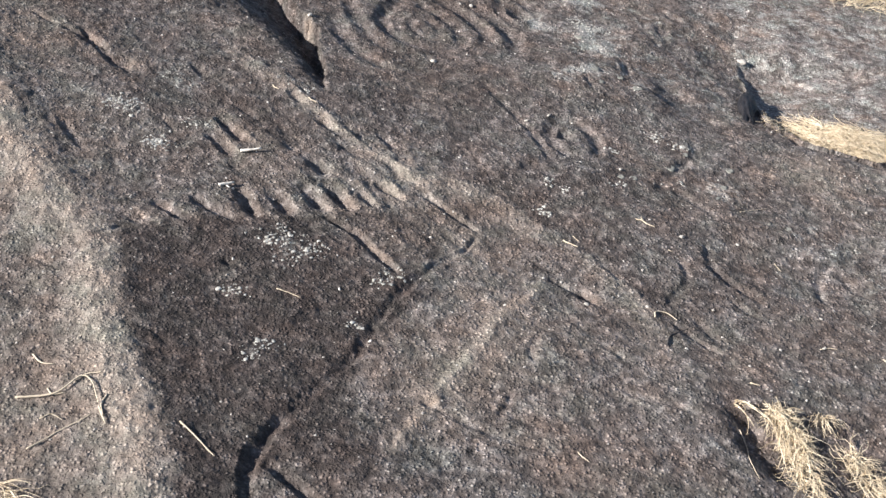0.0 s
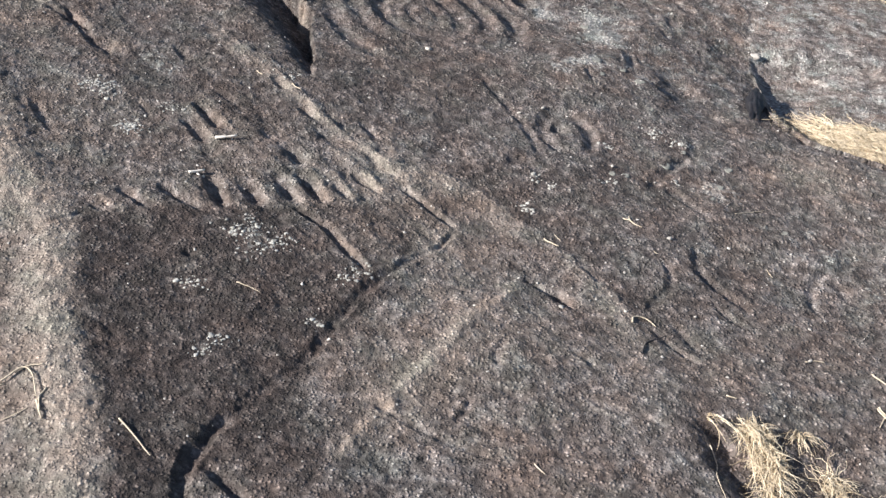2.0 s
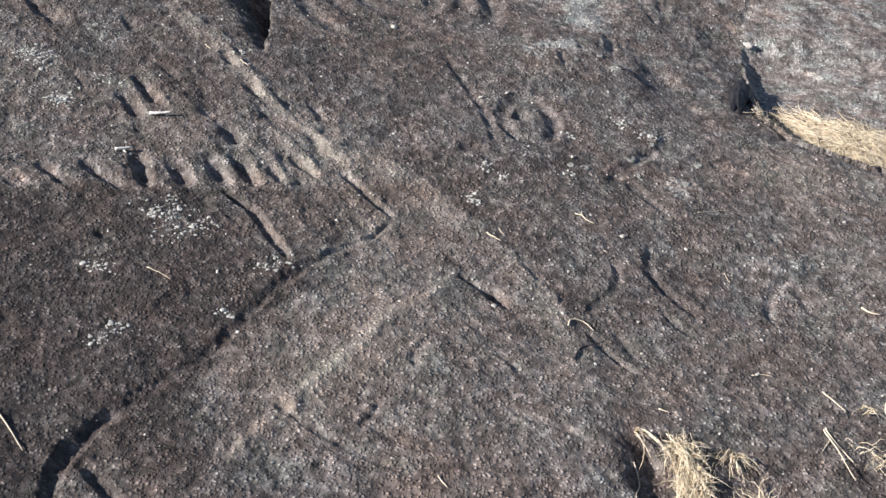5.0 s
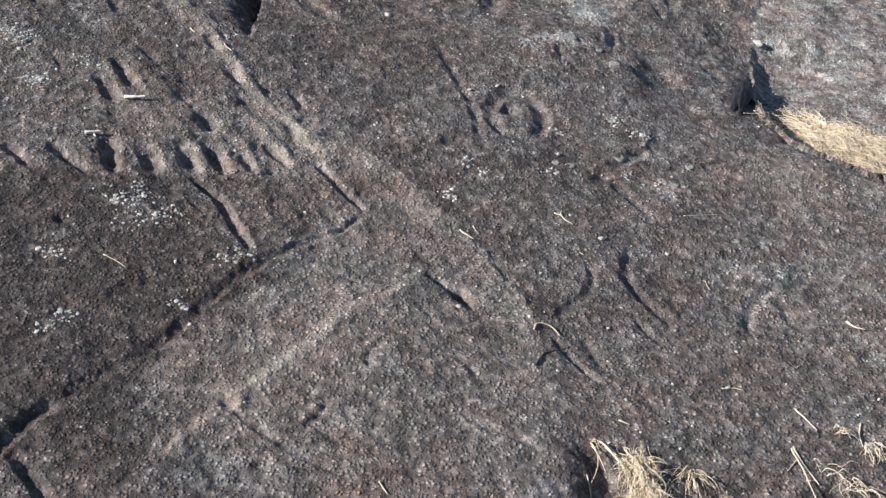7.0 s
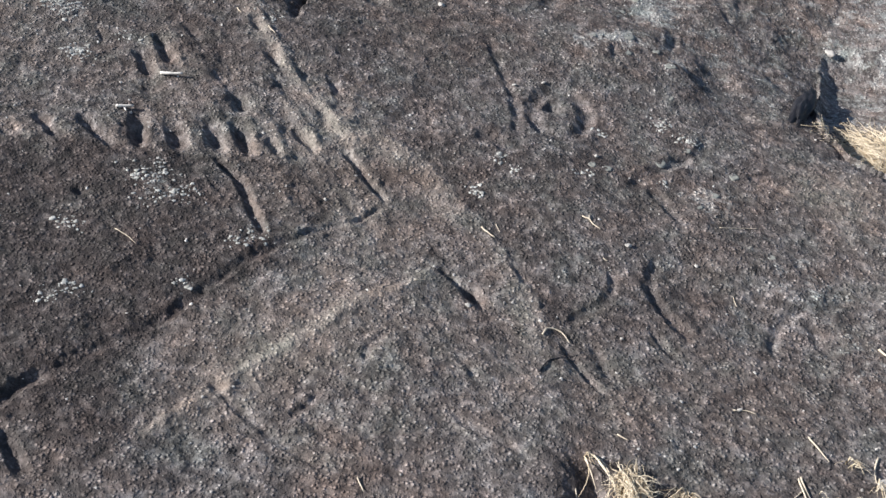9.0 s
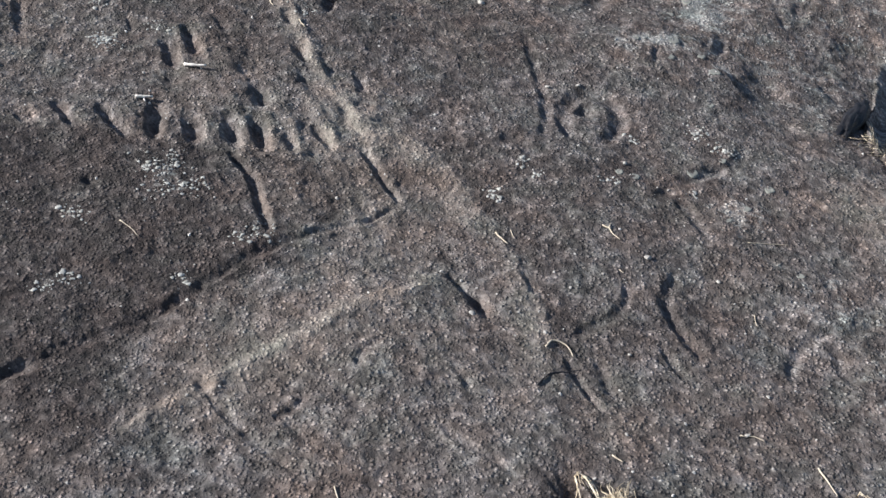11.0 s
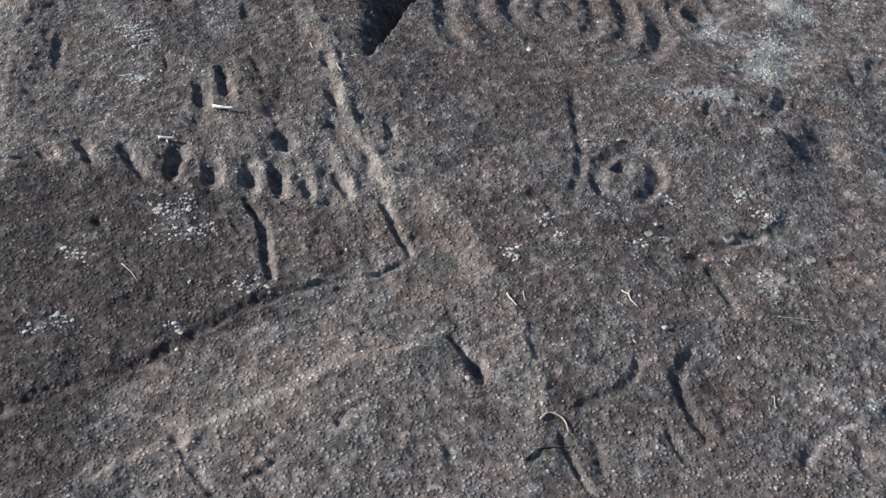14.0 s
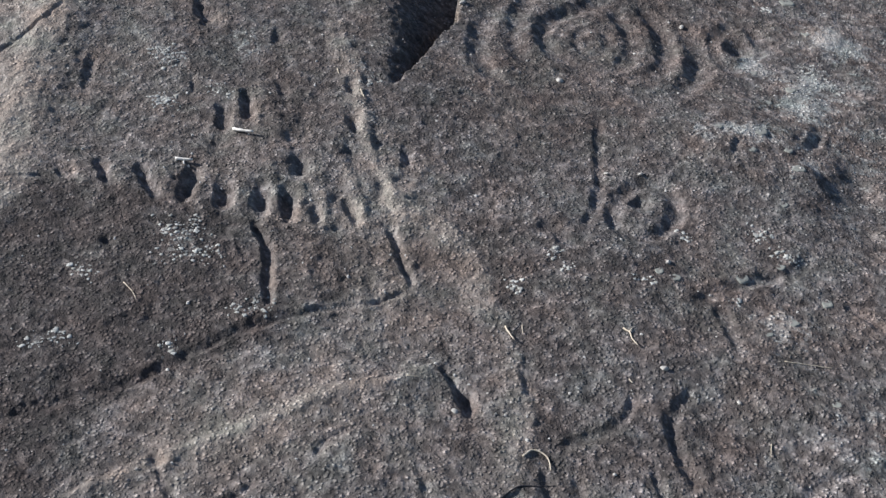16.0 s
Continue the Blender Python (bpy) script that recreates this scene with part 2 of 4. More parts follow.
# ladder slots
figure("slot_carving", "short deep dark slot between worn ribs")
groove([(-0.791, 2.712), (-0.763, 2.7)], 0.0150, 0.0072)
figure("slot_carving", "short deep dark slot between worn ribs")
groove([(-0.758, 2.778), (-0.719, 2.753), (-0.68, 2.735)], 0.0150, 0.0136)
figure("slot_carving", "short deep dark slot between worn ribs")
groove([(-0.666, 2.824), (-0.617, 2.794), (-0.565, 2.77)], 0.0183, 0.0160)
figure("slot_carving", "short deep dark slot between worn ribs")
groove([(-0.562, 2.899), (-0.539, 2.853), (-0.514, 2.805)], 0.0229, 0.0192)
figure("slot_carving", "short deep dark slot between worn ribs")
groove([(-0.482, 2.902), (-0.456, 2.876), (-0.428, 2.846)], 0.0238, 0.0192)
figure("slot_carving", "short deep dark slot between worn ribs")
groove([(-0.397, 2.95), (-0.371, 2.917), (-0.343, 2.886)], 0.0259, 0.0200)
figure("slot_carving", "short deep dark slot between worn ribs")
groove([(-0.347, 2.974), (-0.313, 2.942), (-0.275, 2.898)], 0.0191, 0.0176)
figure("slot_carving", "short deep dark slot between worn ribs")
groove([(-0.252, 2.961), (-0.234, 2.949), (-0.215, 2.928)], 0.0156, 0.0112)
figure("slot_carving", "short deep dark slot between worn ribs")
groove([(-0.208, 3.031), (-0.182, 3.012), (-0.154, 2.989)], 0.0180, 0.0160)
figure("slot_carving", "short deep dark slot between worn ribs")
groove([(-0.69, 3.143), (-0.646, 3.097), (-0.612, 3.06)], 0.0208, 0.0144)
figure("slot_carving", "short deep dark slot between worn ribs")
groove([(-0.668, 3.209), (-0.626, 3.166), (-0.589, 3.129)], 0.0186, 0.0144)
figure("slot_carving", "short deep dark slot between worn ribs")
groove([(-0.609, 3.043), (-0.572, 2.993)], 0.0298, 0.0096)
figure("slot_carving", "short deep dark slot between worn ribs")
groove([(-0.407, 3.089), (-0.372, 3.062), (-0.344, 3.03)], 0.0198, 0.0136)
figure("slot_carving", "short deep dark slot between worn ribs")
groove([(-0.474, 3.146), (-0.442, 3.118)], 0.0132, 0.0064)
figure("slot_carving", "short deep dark slot between worn ribs")
groove([(-0.489, 3.424), (-0.455, 3.375)], 0.0191, 0.0144)
figure("slot_carving", "short deep dark slot between worn ribs")
groove([(-0.406, 3.31), (-0.382, 3.287), (-0.357, 3.263)], 0.0197, 0.0136)
figure("slot_carving", "short deep dark slot between worn ribs")
groove([(-0.334, 3.209), (-0.299, 3.17), (-0.263, 3.133)], 0.0202, 0.0096)
figure("slot_carving", "short deep dark slot between worn ribs")
groove([(-0.226, 3.296), (-0.2, 3.263), (-0.18, 3.237)], 0.0156, 0.0104)
figure("slot_carving", "short deep dark slot between worn ribs")
groove([(-0.183, 3.132), (-0.159, 3.117)], 0.0185, 0.0112)
figure("slot_carving", "short deep dark slot between worn ribs")
groove([(-0.191, 3.068), (-0.155, 3.08), (-0.098, 3.07)], 0.0068, 0.0056)
figure("slot_carving", "short deep dark slot between worn ribs")
groove([(-0.388, 3.061), (-0.338, 3.028)], 0.0231, 0.0096)
figure("slot_carving", "short deep dark slot between worn ribs")
groove([(-1.019, 3.449), (-0.975, 3.417), (-0.942, 3.408)], 0.0303, 0.0208)
figure("slot_carving", "short deep dark slot between worn ribs")
groove([(-0.791, 3.494), (-0.755, 3.443)], 0.0183, 0.0080)
figure("slot_carving", "short deep dark slot between worn ribs")
groove([(-0.638, 3.311), (-0.582, 3.262)], 0.0173, 0.0064)
# slots of the slab
figure("long_slot_carving", "long dark slot beside a flat slab")
groove([(-0.331, 2.838), (-0.287, 2.815), (-0.247, 2.783), (-0.211, 2.743), (-0.176, 2.699), (-0.136, 2.656)], 0.0134, 0.0150)
figure("long_slot_carving", "long dark slot beside a flat slab")
groove([(-0.085, 3.029), (-0.048, 2.995), (-0.013, 2.966), (0.03, 2.932), (0.06, 2.911)], 0.0125, 0.0112)
# long crack
figure("", "")
carve(eased([(-0.082, 2.67), (-0.108, 2.617), (-0.153, 2.533), (-0.186, 2.457), (-0.217, 2.365), (-0.256, 2.289)]), 0.0151, 0.0091, 3.0, ragged=0.2)
crack([(-0.124, 2.593), (-0.077, 2.661), (-0.028, 2.742), (0.033, 2.826), (0.063, 2.893)], 0.0104, 0.0052)
carve(eased([(-0.217, 2.365), (-0.256, 2.289), (-0.313, 2.19), (-0.344, 2.099)]), 0.0137, 0.0030, 3.0, ragged=0.6)
crack([(-0.078, 2.682), (-0.101, 2.627), (-0.153, 2.533), (-0.184, 2.464)], 0.0105, 0.0048)
groove([(-0.19, 2.453), (-0.211, 2.384), (-0.234, 2.332), (-0.259, 2.283)], 0.0185, 0.0040)
groove([(-0.268, 2.268), (-0.307, 2.198), (-0.335, 2.119)], 0.0181, 0.0034)
groove([(-0.35, 2.113), (-0.378, 2.055), (-0.396, 1.995), (-0.404, 1.936), (-0.391, 1.865)], 0.0192, 0.0121)
groove([(-0.395, 2.033), (-0.398, 1.975)], 0.0212, 0.0147)
groove([(-0.366, 1.971), (-0.329, 1.943), (-0.292, 1.912), (-0.261, 1.885)], 0.0158, 0.0109)
# cup
figure("cup_carving", "deep drop-shaped cup mark")
groove([(0.255, 2.743), (0.279, 2.731), (0.309, 2.711)], 0.0114, 0.0117)
groove([(0.304, 2.72), (0.331, 2.699), (0.358, 2.672)], 0.0197, 0.0263)
# animal
figure("animal_carving", "four-legged animal carved in soft grooves")
groove([(0.546, 2.694), (0.568, 2.734), (0.596, 2.771), (0.615, 2.817), (0.617, 2.867), (0.604, 2.906)], 0.0141, 0.0073)
groove([(0.694, 2.988), (0.691, 2.936), (0.696, 2.887), (0.724, 2.844), (0.758, 2.807), (0.787, 2.782), (0.802, 2.762)], 0.0155, 0.0090)
groove([(0.718, 2.753), (0.741, 2.732), (0.767, 2.71), (0.781, 2.693)], 0.0115, 0.0057)
groove([(0.547, 2.635), (0.578, 2.596), (0.611, 2.565), (0.656, 2.521)], 0.0100, 0.0062)
groove([(0.607, 2.652), (0.635, 2.618), (0.668, 2.578)], 0.0135, 0.0081)
# strokes round the animal
figure("stroke_carving", "worn carved stroke")
groove([(0.595, 3.251), (0.623, 3.315), (0.666, 3.382), (0.718, 3.445)], 0.0193, 0.0089)
figure("stroke_carving", "worn carved stroke")
groove([(0.721, 3.443), (0.742, 3.505), (0.738, 3.56)], 0.0223, 0.0073)
figure("stroke_carving", "worn carved stroke")
groove([(0.635, 3.261), (0.68, 3.217), (0.731, 3.156)], 0.0171, 0.0079)
figure("stroke_carving", "worn carved stroke")
groove([(0.876, 3.442), (0.918, 3.434), (0.971, 3.406)], 0.0181, 0.0083)
figure("stroke_carving", "worn carved stroke")
groove([(0.983, 2.814), (0.981, 2.877), (1.007, 2.947), (1.051, 2.994)], 0.0175, 0.0080)
figure("stroke_carving", "worn carved stroke")
groove([(1.056, 2.937), (1.086, 2.885), (1.12, 2.847)], 0.0161, 0.0074)
figure("stroke_carving", "worn carved stroke")
groove([(1.078, 2.999), (1.134, 3.065)], 0.0182, 0.0084)
figure("stroke_carving", "worn carved stroke")
groove([(0.386, 2.832), (0.415, 2.804), (0.447, 2.774)], 0.0130, 0.0060)
figure("stroke_carving", "worn carved stroke")
groove([(0.427, 3.883), (0.444, 3.797)], 0.0135, 0.0062)
# small ring with centre pit
figure("ring_carving", "single ring with centre pit and hooked line")
pit(0.332, 3.492, 0.0319, 0.0182)
groove([(0.289, 3.441), (0.316, 3.383), (0.356, 3.354), (0.395, 3.359), (0.425, 3.399), (0.428, 3.475), (0.408, 3.535), (0.366, 3.572), (0.32, 3.571), (0.287, 3.525), (0.289, 3.441)], 0.0244, 0.0106)
groove([(0.393, 3.547), (0.423, 3.501), (0.43, 3.424)], 0.0259, 0.0113)
groove([(0.077, 3.761), (0.127, 3.665), (0.178, 3.571), (0.224, 3.483), (0.258, 3.392), (0.276, 3.311)], 0.0163, 0.0070)
groove([(0.195, 3.219), (0.217, 3.25), (0.245, 3.246), (0.275, 3.229), (0.304, 3.244)], 0.0204, 0.0089)
groove([(0.205, 3.264), (0.236, 3.246)], 0.0274, 0.0118)
# great rings
figure("concentric_ring_carving", "large concentric rings in soft grooves")
groove([(-0.203, 4.332), (-0.231, 4.252), (-0.26, 4.176), (-0.263, 4.092), (-0.234, 4.013), (-0.172, 3.956), (-0.108, 3.947), (-0.038, 3.959)], 0.0322, 0.0133)
groove([(-0.038, 3.957), (0.003, 4.017), (0.003, 4.096), (-0.031, 4.179), (-0.095, 4.254), (-0.166, 4.304)], 0.0302, 0.0099)
groove([(-0.22, 4.097), (-0.208, 4.015)], 0.0245, 0.0080)
groove([(-0.163, 4.065), (-0.106, 4.023), (-0.067, 4.052), (-0.08, 4.127), (-0.126, 4.166), (-0.164, 4.137), (-0.163, 4.065)], 0.0188, 0.0062)
groove([(-0.384, 4.188), (-0.349, 4.054), (-0.301, 3.954), (-0.24, 3.882), (-0.174, 3.871)], 0.0337, 0.0110)
groove([(-0.421, 4.038), (-0.394, 3.926), (-0.341, 3.822), (-0.268, 3.74), (-0.199, 3.717)], 0.0346, 0.0113)
groove([(-0.122, 4.399), (-0.045, 4.35), (0.032, 4.268), (0.088, 4.156), (0.108, 4.06)], 0.0365, 0.0128)
groove([(0.063, 4.351), (0.126, 4.292), (0.169, 4.222), (0.201, 4.108), (0.206, 4.012)], 0.0433, 0.0136)
groove([(-0.087, 4.441), (-0.014, 4.395)], 0.0241, 0.0079)
groove([(-0.181, 3.748), (-0.082, 3.731), (-0.007, 3.752)], 0.0346, 0.0059)
# small ring beside the great rings
figure("ring_carving", "small worn ring beside larger rings")
groove([(0.161, 4.502), (0.143, 4.424), (0.158, 4.337), (0.203, 4.274), (0.255, 4.251), (0.299, 4.238)], 0.0272, 0.0098)
pit(0.222, 4.387, 0.0508, 0.0269)
groove([(0.2, 4.516), (0.248, 4.469), (0.278, 4.385), (0.27, 4.318)], 0.0276, 0.0101)
groove([(0.254, 4.466), (0.298, 4.437)], 0.0297, 0.0108)
# marks on the strip
figure("line_carving", "faint carved line")
groove([(-0.047, 2.213), (0.003, 2.185), (0.061, 2.162), (0.128, 2.136), (0.198, 2.111)], 0.0105, 0.0048)
figure("line_carving", "faint carved line")
pit(-0.048, 2.216, 0.0185, 0.0117)
figure("line_carving", "faint carved line")
groove([(0.191, 2.39), (0.186, 2.422), (0.194, 2.459), (0.21, 2.5)], 0.0110, 0.0051)
figure("line_carving", "faint carved line")
groove([(0.193, 2.319), (0.222, 2.309), (0.254, 2.293)], 0.0139, 0.0064)
figure("line_carving", "faint carved line")
groove([(0.104, 2.202), (0.123, 2.238), (0.138, 2.274)], 0.0118, 0.0054)
figure("line_carving", "faint carved line")
groove([(0.125, 2.221), (0.168, 2.199), (0.203, 2.18)], 0.0094, 0.0043)
figure("line_carving", "faint carved line")
groove([(-0.129, 2.055), (-0.118, 2.106)], 0.0096, 0.0045)
figure("line_carving", "faint carved line")
groove([(-0.219, 2.139), (-0.195, 2.182)], 0.0089, 0.0041)
figure("line_carving", "faint carved line")
groove([(0.358, 2.486), (0.387, 2.463), (0.418, 2.436)], 0.0106, 0.0049)
figure("line_carving", "faint carved line")
groove([(0.185, 2.401), (0.184, 2.44)], 0.0116, 0.0054)
figure("line_carving", "faint carved line")
groove([(0.388, 2.337), (0.462, 2.311), (0.566, 2.289)], 0.0101, 0.0046)
figure("line_carving", "faint carved line")
groove([(0.207, 2.322), (0.249, 2.295)], 0.0101, 0.0046)
figure("line_carving", "faint carved line")
groove([(0.387, 2.311), (0.431, 2.29)], 0.0094, 0.0043)
figure("line_carving", "faint carved line")
groove([(0.378, 2.861), (0.437, 2.781)], 0.0118, 0.0054)
# pits and far left
figure("", "")
pit(-0.548, 2.593, 0.0175, 0.0128)
crack([(-1.153, 3.595), (-1.083, 3.503), (-1.022, 3.433), (-0.966, 3.398)], 0.0165, 0.0195)
groove([(-1.042, 3.452), (-1.003, 3.414), (-0.97, 3.401)], 0.0189, 0.0180)
crack([(-1.217, 3.573), (-1.14, 3.534), (-1.044, 3.446), (-0.954, 3.385)], 0.0157, 0.0135)
crack([(-0.824, 3.179), (-0.786, 3.134)], 0.0100, 0.0075)
groove([(-0.815, 2.704), (-0.766, 2.687)], 0.0134, 0.0060)
crack([(-0.858, 2.599), (-0.791, 2.66), (-0.703, 2.71)], 0.0077, 0.0037)
groove([(-1.067, 3.062), (-1.032, 3.017), (-0.982, 2.951)], 0.0165, 0.0060)
crack([(-1.053, 2.499), (-1.005, 2.516), (-0.93, 2.483)], 0.0090, 0.0045)
crack([(-1.295, 3.614), (-1.212, 3.556)], 0.0118, 0.0090)
crack([(-1.263, 2.907), (-1.273, 2.995), (-1.26, 3.066), (-1.279, 3.165)], 0.0091, 0.0075)
# rough part up right
figure("", "")
crack([(0.578, 3.937), (0.633, 3.912), (0.693, 3.88), (0.754, 3.843)], 0.0182, 0.0040)
crack([(0.535, 4.068), (0.557, 3.952)], 0.0204, 0.0045)
crack([(0.824, 4.045), (0.842, 4.107), (0.862, 4.183)], 0.0174, 0.0039)
crack([(0.679, 4.405), (0.715, 4.314), (0.771, 4.311), (0.815, 4.379)], 0.0221, 0.0048)
crack([(0.732, 4.371), (0.764, 4.428), (0.782, 4.51)], 0.0225, 0.0050)
crack([(0.757, 4.664), (0.819, 4.544)], 0.0234, 0.0052)
crack([(0.54, 3.978), (0.58, 3.99), (0.563, 4.102)], 0.0277, 0.0061)
crack([(0.587, 3.955), (0.643, 3.921), (0.685, 3.903)], 0.0159, 0.0035)
crack([(0.445, 3.769), (0.444, 3.854)], 0.0125, 0.0028)
crack([(0.595, 4.368), (0.624, 4.247), (0.673, 4.207)], 0.0233, 0.0051)
crack([(0.747, 4.503), (0.749, 4.356)], 0.0263, 0.0058)
crack([(0.835, 4.042), (0.877, 4.175)], 0.0123, 0.0027)
crack([(0.944, 4.5), (0.997, 4.413), (1.055, 4.382)], 0.0177, 0.0039)
crack([(1.138, 4.408), (1.2, 4.28), (1.267, 4.209), (1.317, 4.077)], 0.0152, 0.0034)
crack([(0.517, 3.989), (0.567, 3.953)], 0.0267, 0.0059)
crack([(0.697, 4.307), (0.742, 4.293)], 0.0212, 0.0047)
crack([(0.947, 4.479), (0.996, 4.407)], 0.0179, 0.0040)
crack([(0.787, 4.624), (0.863, 4.538)], 0.0204, 0.0045)


def beside(points, x, y):
    """Distance to a bent line, its sign (left of its course is positive), and how far along it, 0 to 1."""
    line = eased(points, 0.02)
    best, sign, where = np.full(x.shape, 99.0), np.ones(x.shape), np.zeros(x.shape)
    for k in range(len(line) - 1):
        a, b = line[k], line[k + 1]
        t = b - a
        s = np.clip(((x - a[0]) * t[0] + (y - a[1]) * t[1]) / (t @ t), 0, 1)
        dx, dy = x - a[0] - s * t[0], y - a[1] - s * t[1]
        d = dx * dx + dy * dy
        near = d < best
        best[near] = d[near]
        sign[near] = np.sign(t[0] * dy - t[1] * dx)[near]
        where[near] = (k + s[near]) / (len(line) - 1)
    return np.sqrt(best), sign, where


def blob(x, y, cx, cy, rx, ry, degrees=0.0):
    u, v = turned(x - cx, y - cy, degrees)
    return np.exp(-((u / rx) ** 2 + (v / ry) ** 2))


BRINK = [(1.06, 4.85), (1.03, 4.55), (1.015, 4.35), (1.018, 4.21), (1.012, 4.015), (1.018, 3.865), (1.055, 3.785), (1.10, 3.715), (1.145, 3.675), (1.22, 3.632), (1.327, 3.595), (1.8, 3.42), (2.3, 3.27)]
HOLE = [(-0.392, 3.50), (-0.405, 3.60), (-0.425, 3.72), (-0.462, 3.88), (-0.51, 4.00), (-0.575, 4.12), (-0.64, 4.27), (-0.69, 4.5)]
SEAM = [(0.02, 2.90), (-0.07, 2.69), (-0.107, 2.615), (-0.186, 2.457), (-0.257, 2.29), (-0.315, 2.19), (-0.397, 2.020), (-0.405, 1.90), (-0.39, 1.6)]
CREST = [(-0.52, 1.6), (-0.571, 1.835), (-0.654, 2.069), (-0.774, 2.331), (-0.86, 2.583), (-0.936, 2.673), (-1.084, 2.863), (-1.233, 3.078), (-1.40, 3.35), (-1.6, 3.7)]
BAND = [(-0.12, 2.06), (-0.05, 2.205), (-0.005, 2.305), (0.057, 2.408), (0.113, 2.531), (0.186, 2.635), (0.225, 2.712)]
STRIP = [(-0.12, 3.12), (0.085, 3.088), (0.297, 2.91), (0.449, 2.76), (0.546, 2.504), (0.60, 2.2)]

Z = slab(GX, GY)
EDGE_X = GX + 0.012 * lattice(41, GX, GY, 0.06) + 0.006 * lattice(42, GX, GY, 0.02)
EDGE_Y = GY + 0.012 * lattice(43, GX, GY, 0.06) + 0.006 * lattice(44, GX, GY, 0.02)

# the drop on the right, with the lower neighbouring rock behind it
far, side, run = beside(BRINK, EDGE_X, EDGE_Y)
BEYOND = (side > 0)
LOWER = np.clip((3.90 + 0.7 * far - GY + 0.1 * (GX - 1.0)) / (0.12 + 1.4 * far), 0, 1)
LOWER = LOWER * LOWER * (3 - 2 * LOWER)
drop = smooth(0.18, 0.24, run) * (0.020 + (0.014 + 0.045 * LOWER) * np.exp(-far / 0.30) + 0.028 * smooth(0.38, 0.46, run) * smooth(0.72, 0.6, run) * np.exp(-far / 0.045))
Z = Z - np.where(BEYOND, drop * smooth(0, 0.045, far), 0)
Z = Z - np.where(BEYOND, 0, 0.02 * smooth(0.2, 0.36, run) * np.exp(-far / 0.03))
PAST = np.where(BEYOND, smooth(0.0, 0.02, far), 0)

# the hollow under the brow beside the great rings
far, side, run = beside(HOLE, EDGE_X, EDGE_Y)
deep = 0.10 * smooth(-0.08, 0.36, run)
wide = 0.035 + 0.115 * smooth(0.0, 0.6, run)
left = side > 0
Z = Z - np.where(left, deep * np.exp(-(far / wide) ** 2) * smooth(0, 0.012, far), 0)
Z = Z + np.where(left, 0.016 * smooth(0.05, 0.35, run) * np.exp(-((far - 2.1 * wide) / (1.1 * wide)) ** 2), 0)

# the seam: the block above it stands a little proud
far, side, run = beside(SEAM, EDGE_X, EDGE_Y)
above = side < 0
Z = Z + np.where(above, 0.002, 0) * np.exp(-far / 0.16) * smooth(0.0, 0.15, run)
ABOVE = np.where(above, smooth(0, 0.02, far), 0)
SEAMED = np.exp(-(far / 0.026) ** 2) * smooth(0.1, 0.3, run)

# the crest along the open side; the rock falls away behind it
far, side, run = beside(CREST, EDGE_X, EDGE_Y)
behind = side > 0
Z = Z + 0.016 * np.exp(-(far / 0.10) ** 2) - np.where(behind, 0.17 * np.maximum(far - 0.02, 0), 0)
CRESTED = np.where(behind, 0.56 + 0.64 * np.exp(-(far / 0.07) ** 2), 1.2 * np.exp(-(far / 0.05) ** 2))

far, side, run = beside(BAND, WX, WY)
Z = Z + 0.0055 * np.exp(-(far / 0.019) ** 2)
BANDED = np.exp(-(far / 0.017) ** 2)
far, side, run = beside(STRIP, WX, WY)
RIGHT = np.where(side > 0, smooth(0, 0.03, far), 0)
EDGED = np.exp(-((far - np.where(side > 0, 0.0, 0.02)) / np.where(side > 0, 0.014, 0.04)) ** 2) * smooth(0.78, 0.6, run)
PANEL = np.where(side > 0, smooth(0.0, 0.015, far) * np.exp(-(far / 0.2) ** 2), 0) * smooth(0.08, 0.2, run) * smooth(0.9, 0.7, run)
Z = Z + 0.004 * EDGED

# burnt hollow in which the tussocks grow
Z = Z - 0.036 * np.minimum(1.0, 1.5 * blob(EDGE_X, EDGE_Y, 0.712, 2.225, 0.052, 0.125, 28) ** 1.5) - 0.03 * blob(GX, GY, 0.93, 2.16, 0.12, 0.12)
Z = Z - 0.03 * blob(GX, GY, 0.80, 2.0, 0.18, 0.15)
# soft hollows and knobs of the weathered upper part
ROUGH = smooth(0.35, 0.75, GX + 0.35 * (GY - 3.6)) * smooth(3.45, 3.95, GY)
Z = Z - 0.016 * blob(EDGE_X, EDGE_Y, 0.755, 3.906, 0.065, 0.15, 28) - 0.008 * blob(GX, GY, 0.74, 3.80, 0.10, 0.16, 20) - 0.012 * blob(GX, GY, 0.80, 2.96, 0.2, 0.1)
Z = Z - 0.012 * blob(GX, GY, -0.58, 3.01, 0.07, 0.05)
